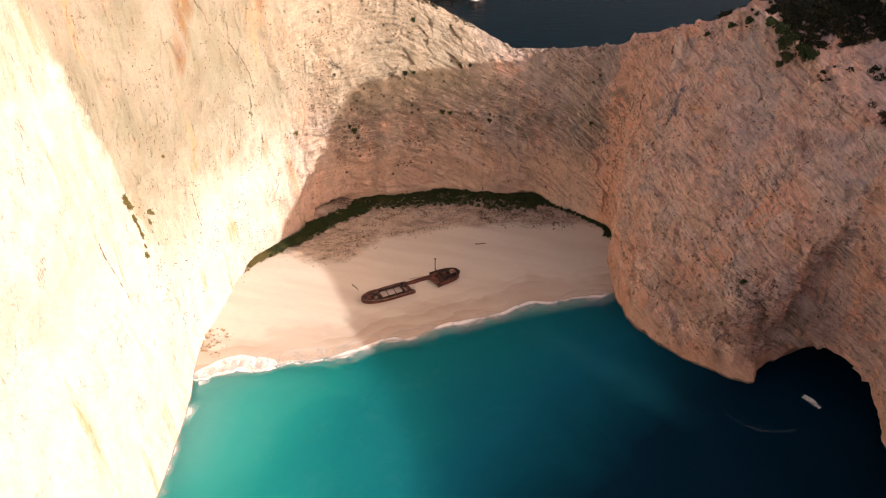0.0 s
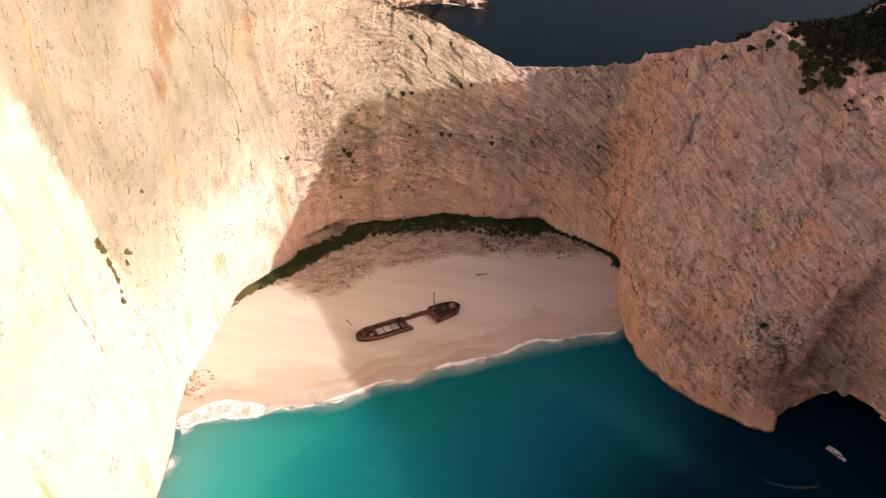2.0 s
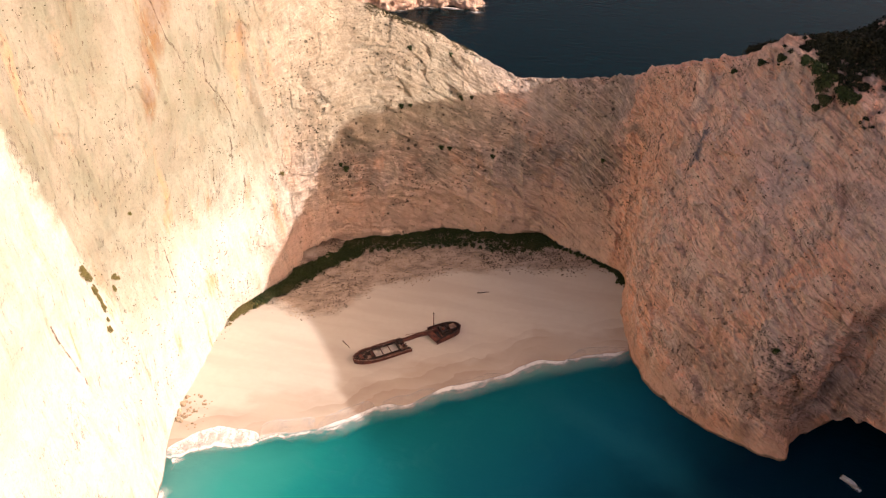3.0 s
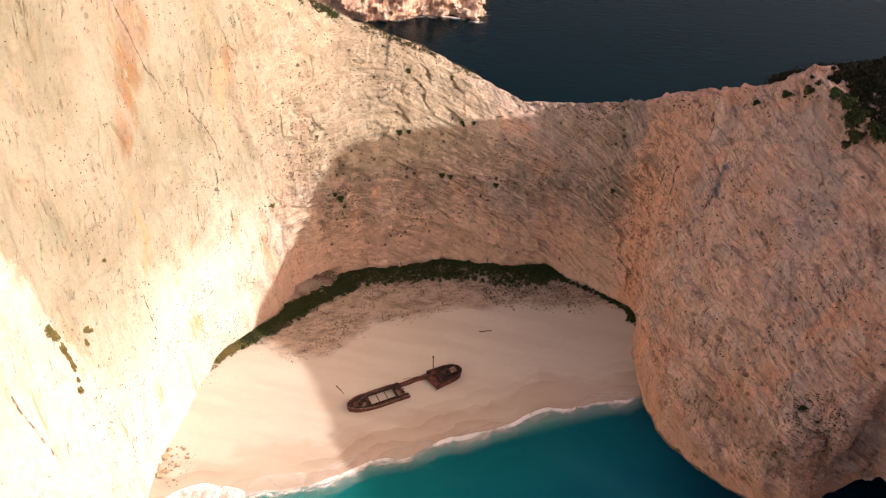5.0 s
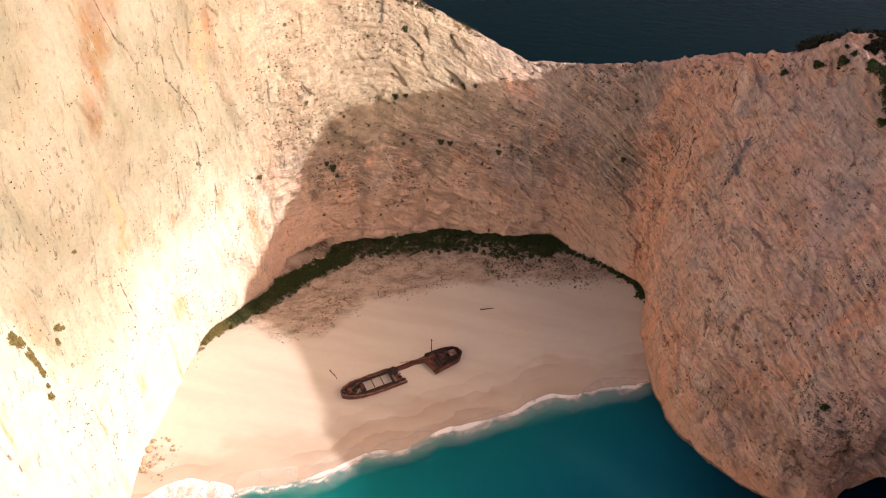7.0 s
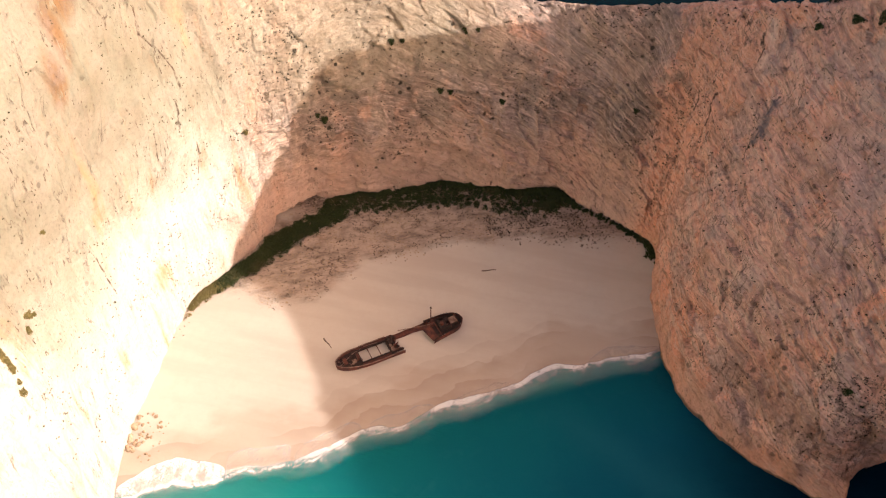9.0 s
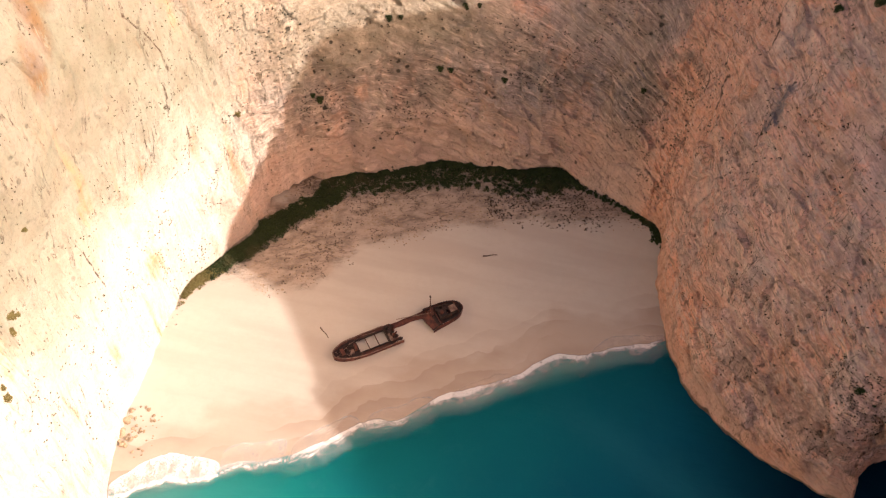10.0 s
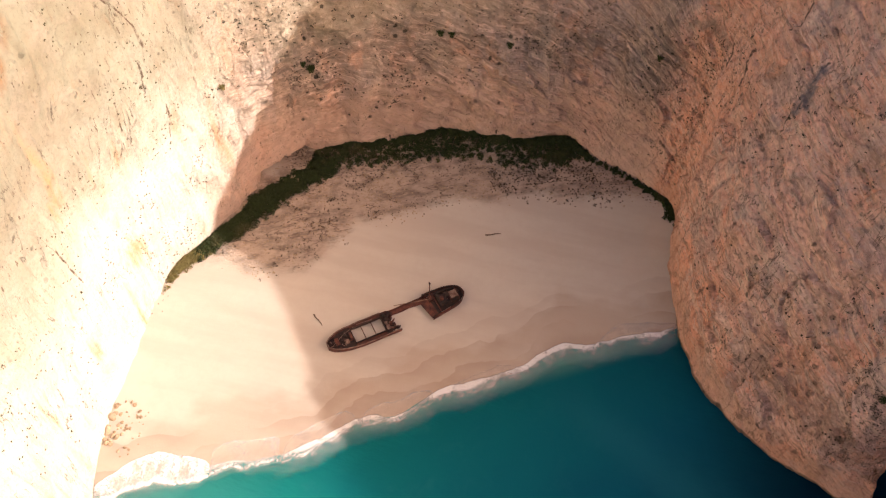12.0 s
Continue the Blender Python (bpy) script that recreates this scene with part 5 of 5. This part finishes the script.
    for x in (39.2, 41.8, 43.2, 46.0):
        part("house_wall", beam((x, -2.3, 3.3), (x, 2.3, 3.3), 0.18, 1.5), rnd.choice([RUSTY, RUST_DARK]), wreck)
    part("house_roof", slab([(39.2, -2.3), (41.7, -2.2), (41.7, 0.8), (40.5, 1.1), (39.2, 2.3)], 4.2, 0.14), RUST_DARK, wreck)
    part("skylight_panel", slab([(43.3, -1.7), (45.9, -1.6), (45.8, 1.1), (43.4, 1.0)], 4.25, 0.12), RUST_PALE, wreck, "pale flaking hatch panel")
    part("engine_casing", box(42.4, 0.6, 3.6, 1.0, 1.6, 1.9, 8), RUST_DARK, wreck)
    part("funnel_stub", tube((40.3, -0.6, 4.1), (40.2, -0.6, 5.2), 0.7, 0.65, 16), RUSTY, wreck)
    for k in range(9):
        x = 38.8 + k * 1.05
        y = ship_half(x) - 0.12
        part("rail_post", tube((x, y, 2.7), (x + jag(0.15), y + jag(0.1), 4.2 + jag(0.25)), 0.06, 0.05, 6), RUST_DARK, wreck)
    for k in range(46):
        x = rnd.choice([rnd.uniform(1.5, 8.6), rnd.uniform(19.8, 23.2), rnd.uniform(38.8, 47.0)])
        y = rnd.uniform(-0.82, 0.82) * ship_half(x)
        z = 2.3 if x < 30 else 2.75
        if k % 3:
            a = rnd.uniform(0, 6.3)
            part("scrap_bar", beam((x, y, z + 0.1), (x + math.cos(a) * rnd.uniform(0.5, 1.6), y + math.sin(a) * 0.8, z + rnd.uniform(0.1, 1.1)), rnd.uniform(0.08, 0.2)), rnd.choice([RUSTY, RUST_DARK, RUST_PALE]), wreck)
        else:
            part("scrap_plate", box(x, y, z + 0.2, rnd.uniform(0.4, 1.3), rnd.uniform(0.3, 0.9), rnd.uniform(0.15, 0.6), rnd.uniform(0, 90), 0.03), rnd.choice([RUSTY, RUST_DARK]), wreck)
    for k in range(16):                                         # pale flakes and broken gear on the foredeck and the torn deck
        x = rnd.uniform(1.6, 8.4) if k % 3 else rnd.uniform(19.9, 22.0)
        y = rnd.uniform(-0.75, 0.75) * ship_half(x)
        part("flaked_panel", box(x, y, 2.42, rnd.uniform(0.35, 0.9), rnd.uniform(0.25, 0.6), 0.12, rnd.uniform(0, 180), 0.02), RUST_PALE, wreck, "pale flaking panel")
    for k in range(10):
        x = 10.2 + k * 0.98
        part("side_stanchion", beam((x, -3.8, 2.0), (x + jag(0.1), -3.95, 2.9 + jag(0.25)), 0.12, 0.16), RUST_DARK, wreck)
    part("mast_house", box(37.2, 1.6, 3.0, 1.7, 1.8, 2.0, 4), RUSTY, wreck)
    mast = part("mast", tube((36.9, 1.5, 1.8), (37.3, 2.4, 12.2), 0.24, 0.14, 12), RUSTY, wreck, "leaning rusted mast")
    part("mast_head", box(37.3, 2.35, 11.6, 0.5, 0.8, 0.35), RUST_DARK, mast)
    part("boom", tube((37.0, 1.2, 3.9), (25.4, 4.9, 2.3), 0.17, 0.11, 10), RUST_PALE, wreck, "fallen cargo boom")
    return wreck


shipwreck()


# ---- loose things on the beach ----
def driftwood(name, a, b, r, label):
    """A tapered, slightly crooked timber lying between two plan points."""
    bm = bmesh.new()
    pts = 9
    rings = []
    za, zb = float(beach_z(np.array(a[0]), np.array(a[1]))), float(beach_z(np.array(b[0]), np.array(b[1])))
    A, B = Vector((a[0], a[1], za + r * 0.6)), Vector((b[0], b[1], zb + r * 0.6))
    z = (B - A).normalized()
    x = z.cross(Vector((0, 0, 1))).normalized()
    y = x.cross(z)
    for k in range(pts):
        t = k / (pts - 1)
        c = A.lerp(B, t) + x * 0.25 * math.sin(t * 7) * r * 2
        rad = r * (1 - 0.45 * t)
        rings.append([bm.verts.new(c + (x * math.cos(q) + y * math.sin(q)) * rad * (1 + 0.2 * math.sin(3 * q + k))) for q in [2 * math.pi * m / 8 for m in range(8)]])
    for r0, r1 in zip(rings, rings[1:]):
        for m in range(8):
            bm.faces.new((r0[m], r0[(m + 1) % 8], r1[(m + 1) % 8], r1[m]))
    bm.faces.new(rings[0][::-1])
    bm.faces.new(rings[-1])
    return tagged(part(name, bm, WOOD, None, "", True), label, "driftwood")


driftwood("log", (25.2, 350.2), (30.6, 350.8), 0.26, "weathered grey-brown log lying on the sand")
driftwood("spar", (-32.6, 318.8), (-29.6, 314.6), 0.22, "broken dark timber spar lying near the wreck")


def boulder(x, y, size, z=None, squash=0.7, label="angular cream limestone boulder on the sand"):
    bm = bmesh.new()
    bmesh.ops.create_icosphere(bm, subdivisions=2, radius=1.0)
    o = Vector((x * 1.7, y * 1.3, size * 9))
    cuts = [Vector(RNG.normal(size=3)).normalized() for _ in range(6)]      # broken flat sides
    sx, sy = RNG.uniform(0.75, 1.25), RNG.uniform(0.75, 1.25)
    for v in bm.verts:
        c = v.co.copy()
        k = 1 + 0.3 * noise.noise(c * 1.1 + o) + 0.14 * noise.noise(c * 2.7 + o)
        k *= min(1.0, 0.78 / max(max(abs(c.dot(w)) for w in cuts), 0.01))
        v.co = Vector((c.x * k * sx, c.y * k * sy, c.z * k * squash)) * size
    ob = part("boulder", bm, STONE)
    z = float(beach_z(np.array(x), np.array(y))) if z is None else z
    ob.matrix_world = pose(x, y, z + 0.15 * size, RNG.uniform(-15, 15), RNG.uniform(-15, 15), RNG.uniform(0, 360))
    return tagged(ob, label, "boulder", "fallen boulders")


for k in range(58):
    a, d = RNG.uniform(0, 6.3), RNG.random() ** 0.75
    x, y = -86.0 + 7.5 * d * math.cos(a), 280.0 + 9.5 * d * math.sin(a)
    boulder(x, y, float(0.25 + 0.7 * RNG.random() ** 2.6 * (1.15 - 0.6 * (x + 93) / 15)), None, 0.62)
for x, y, s in [(-91.5, 284, 1.3), (-92, 279.5, 1.5), (-91.5, 275.5, 1.1), (-90.5, 287.5, 0.9)]:
    boulder(x, y, s, None, 0.85)
for x, y, s in [(-43.2, 375.2, 1.5), (-41.6, 374.0, 1.1), (-44.6, 375.6, 0.8), (-42.2, 372.6, 0.6)]:
    boulder(x, y, s, None, 0.75, "pale limestone boulder among the shrubs")


def scree():
    """Small stones strewn over the backshore."""
    n = 24000
    p = np.c_[RNG.uniform(-90, 98, n), RNG.uniform(318, 394, n)]
    inside = stony_depth(p[:, 0], p[:, 1])
    pat = fbm(np.c_[p / 8.0, np.zeros(n)], 3, 0.5, 131)
    p = p[(inside > -3.0) & (RNG.random(n) < np.interp(inside, [-3, 3, 15], [0.02, 0.2, 0.35]) * np.clip(1 + 1.5 * pat, 0.1, 2))]
    z = beach_z(p[:, 0], p[:, 1])
    s = RNG.uniform(0.12, 0.38, len(p))
    base = np.array([(1, 0, 0), (-1, 0, 0), (0, 1, 0), (0, -1, 0), (0, 0, 0.7), (0, 0, -0.7)], float)
    tri = np.array([(0, 2, 4), (2, 1, 4), (1, 3, 4), (3, 0, 4), (2, 0, 5), (1, 2, 5), (3, 1, 5), (0, 3, 5)])
    a = RNG.uniform(0, 6.3, len(p))
    rot = np.stack([np.stack([np.cos(a), -np.sin(a)], -1), np.stack([np.sin(a), np.cos(a)], -1)], 1)
    v = base[None] * s[:, None, None] * RNG.uniform(0.6, 1.4, (len(p), 6, 1))
    v[..., :2] = np.einsum("nij,nkj->nki", rot, v[..., :2])
    v += np.c_[p, z + 0.05][:, None]
    f = (tri[None] + 6 * np.arange(len(p))[:, None, None]).reshape(-1, 3)
    tagged(new("scree", mesh_from("scree", v, f, STONE, False)), "small stones strewn over the backshore", "stones", kind="stuff")


scree()


# ---- surf ----
def surf(name, x0, x1, lead, trail, seed, z, label, crest=1.0):
    """A sheet of foam along the shore: lead and trail give its landward and seaward edges, in metres from the waterline."""
    xs = np.arange(x0, x1, 0.35)
    one = np.zeros_like(xs)
    lobes = fbm(np.c_[xs / 19.0, one, one], 2, 0.5, seed + 1) * 1.5 + fbm(np.c_[xs / 4.0, one, one], 3, 0.5, seed) * 0.45
    a = shore_y(xs) + np.maximum(lead + lobes, 0.4)
    b = shore_y(xs) - trail + fbm(np.c_[xs / 4.0, one, one + 5], 3, 0.6, seed + 3) * 1.2
    t = np.linspace(0, 1, 15)
    p = np.zeros((len(xs), len(t), 3))
    p[..., 0] = xs[:, None]
    p[..., 1] = a[:, None] + (b - a)[:, None] * t
    p[..., 2] = np.maximum(beach_z(p[..., 0], p[..., 1]), 0) + z + 0.08 * np.exp(-((t - 0.6) / 0.15) ** 2)
    thick = crest * np.interp(t, [0, 0.03, 0.08, 0.2, 0.32, 0.45, 0.7, 1], [0.0, 1.0, 1.1, 0.95, 0.5, 0.38, 0.2, 0.0])[None] * (0.95 + 0.25 * fbm(np.c_[xs / 13.0, one, one], 2, 0.5, seed + 9))[:, None]
    ends = np.clip(np.minimum(xs - x0, x1 - xs) / 4.0, 0, 1)[:, None]
    me = mesh_from(name, p, grid_faces(*p.shape[:2], True), FOAM)
    me.attributes.new("thick", "FLOAT", "POINT").data.foreach_set("value", np.ascontiguousarray((thick * ends).ravel(), np.float32))
    ob = new(name, me)
    ob.visible_shadow = True
    return tagged(ob, label, "foam", kind="stuff")


surf("surf_foam", -42, 87, 1.5, 7.5, 3, 0.05, "white lacy surf along the waterline", 0.95)
surf("surf_foam", -95, -38, 1.0, 4.5, 8, 0.05, "thin lacy surf along the sunlit waterline", 0.6)


def swash_lobe(x0, x1, reach, power, film, rim, label):
    """A spent wave spread over the sand: a clear film with a foam rim."""
    xs = np.arange(x0, x1, 0.25)
    s = np.abs(2 * (xs - x0) / (x1 - x0) - 1)
    wob = fbm(np.c_[xs / 3.0, xs * 0, xs * 0], 3, 0.5, 57)
    a = shore_y(xs) + (reach + 0.5 * wob) * np.clip(1 - s ** power, 0, 1) ** (1 / power)
    b = shore_y(xs) - 2.5 + wob
    t = np.linspace(0, 1, 31)
    p = np.zeros((len(xs), len(t), 3))
    p[..., 0] = xs[:, None]
    p[..., 1] = a[:, None] + (b - a)[:, None] * t
    p[..., 2] = np.maximum(beach_z(p[..., 0], p[..., 1]), 0) + 0.12
    comb = 0.92 + 0.12 * fbm(np.stack([p[..., 0] / 0.9, p[..., 1] / 4.0, p[..., 0] * 0], -1), 3, 0.6, 58)
    thick = np.interp(t, [0, 0.04, 0.1, 0.7, 0.85, 1], [0.0, rim, film, film * 0.8, rim, 0.0])[None] * comb
    thick = np.maximum(thick, rim * 0.8 * np.clip((s - 0.93) / 0.05, 0, 1)[:, None] * (t < 0.8)[None] * 0.7)
    me = mesh_from("swash_foam", p, grid_faces(*p.shape[:2], True), FOAM)
    me.attributes.new("thick", "FLOAT", "POINT").data.foreach_set("value", np.ascontiguousarray(thick.ravel(), np.float32))
    return tagged(new("swash_foam", me), label, "foam", kind="stuff")


swash_lobe(-93, -60, 8.0, 2.0, 0.9, 1.2, "thick white lobe of spent surf on sunlit sand")
swash_lobe(-60, -40, 6.8, 7.0, 0.36, 0.85, "thin lacy film of backwash on wet sand")
swash_lobe(-39, -18, 6.5, 2.6, 0.26, 0.8, "clear film of backwash with a thin foam rim")
swash_lobe(-16, 6, 5.0, 2.2, 0.22, 0.7, "clear film of backwash with a thin foam rim")
swash_lobe(12, 34, 4.0, 2.0, 0.14, 0.5, "clear film of backwash with a thin foam rim")
swash_lobe(60, 87, 4.5, 2.4, 0.2, 0.5, "clear film of backwash with a thin foam rim")


def rock_wash(name, pts, width, label):
    """Thin foam where the swell meets the cliff foot."""
    pts = np.array(pts, float)
    d = np.r_[0, np.cumsum(np.linalg.norm(np.diff(pts, axis=0), axis=1))]
    q = np.arange(0, d[-1], 0.5)
    c = pchip(d, pts, q)
    way = np.gradient(c, axis=0)
    way /= np.linalg.norm(way, axis=1, keepdims=True)
    out = np.stack([-way[:, 1], way[:, 0]], 1)
    t = np.linspace(-0.3, 1, 7)
    w = width * (1 + 0.6 * fbm(np.c_[q / 4.0, q * 0, q * 0], 3, 0.5, 15))
    p = np.zeros((len(q), len(t), 3))
    p[..., :2] = c[:, None] + out[:, None] * (w[:, None] * t)[..., None]
    p[..., 2] = 0.06
    thick = np.interp(t, [-0.3, 0.1, 1], [0.7, 0.6, 0.0])[None] * (0.7 + 0.8 * fbm(np.c_[q / 9.0, q * 0, q * 0], 2, 0.5, 19))[:, None]
    me = mesh_from(name, p, grid_faces(*p.shape[:2]), FOAM)
    me.attributes.new("thick", "FLOAT", "POINT").data.foreach_set("value", np.ascontiguousarray(thick.ravel(), np.float32))
    return tagged(new(name, me), label, "foam", kind="stuff")


rock_wash("rock_foam", [(-91, 195), (-91.5, 212), (-91, 228), (-89.5, 243), (-88.5, 258)][::-1], 2.6, "thin foam at the foot of the pale cliff")
rock_wash("rock_foam", [(-22, 729), (-4, 739), (20, 740), (40, 731), (46, 728), (52, 745)][::-1], 4.0, "white foam round the far rocky point")


# ---- boat in the cave mouth ----
def motor_boat(x, y, turn):
    boat = new("motor_boat")
    boat.matrix_world = pose(x, y, 0.0, 0, 0, turn)
    tagged(boat, "small white motor boat on dark cave water", "boat")
    bm = bmesh.new()
    rows = []
    for t in np.linspace(0, 1, 11):
        w = 1.1 * math.sin(min(1.0, (1 - t) * 1.9 + 0.02) * math.pi / 2)
        h = 0.75 + 0.35 * t
        rows.append([bm.verts.new((6.0 * t - 3.0, s * w, z)) for s, z in ((-1, h), (-0.85, 0.15), (0, -0.3), (0.85, 0.15), (1, h))])
    for r0, r1 in zip(rows, rows[1:]):
        for k in range(4):
            bm.faces.new((r0[k], r0[k + 1], r1[k + 1], r1[k]))
    bm.faces.new(rows[0][::-1])
    bmesh.ops.solidify(bm, geom=bm.faces[:], thickness=0.06)
    part("hull", bm, GELCOAT, boat, "", True)
    part("deck", slab([(-2.8, -0.95), (1.4, -0.9), (2.7, 0), (1.4, 0.9), (-2.8, 0.95)], 0.62, 0.06), GELCOAT, boat)
    part("console", box(-0.4, 0, 1.1, 0.9, 0.8, 0.9), GELCOAT, boat)
    part("seat", box(-1.7, 0, 0.85, 0.5, 1.4, 0.45), GELCOAT, boat)
    part("outboard_motor", box(-3.15, 0, 0.9, 0.4, 0.45, 0.9), RUST_DARK, boat, "dark outboard motor")
    return boat


motor_boat(149.5, 242.0, -52)


def wake(name, pts, width, strength, label):
    pts = np.array(pts, float)
    d = np.r_[0, np.cumsum(np.linalg.norm(np.diff(pts, axis=0), axis=1))]
    q = np.arange(0, d[-1], 0.5)
    c = pchip(d, pts, q)
    way = np.gradient(c, axis=0)
    way /= np.linalg.norm(way, axis=1, keepdims=True)
    out = np.stack([-way[:, 1], way[:, 0]], 1)
    t = np.linspace(-1, 1, 9)
    w = np.interp(q / d[-1], [0, 0.2, 1], [0.7 * width, width, width * 0.5])
    p = np.zeros((len(q), len(t), 3))
    p[..., :2] = c[:, None] + out[:, None] * (w[:, None] * t)[..., None]
    p[..., 2] = 0.05
    thick = (1 - t * t)[None] * strength * np.interp(q / d[-1], [0, 0.15, 0.8, 1], [1, 0.8, 0.5, 0])[:, None]
    me = mesh_from(name, p, grid_faces(*p.shape[:2]), FOAM)
    me.attributes.new("thick", "FLOAT", "POINT").data.foreach_set("value", np.ascontiguousarray(thick.ravel(), np.float32))
    return tagged(new(name, me), label, "wake", kind="stuff")


wake("boat_wash", [(152, 238), (150.5, 240.5), (148.5, 245.5)], 1.8, 1.0, "white wash round the motor boat")
wake("boat_wake", [(139, 227.5), (133, 226), (126, 227), (121, 229), (114.5, 236.5), (109, 241)], 0.9, 0.13, "faint curved wake on the dark water")
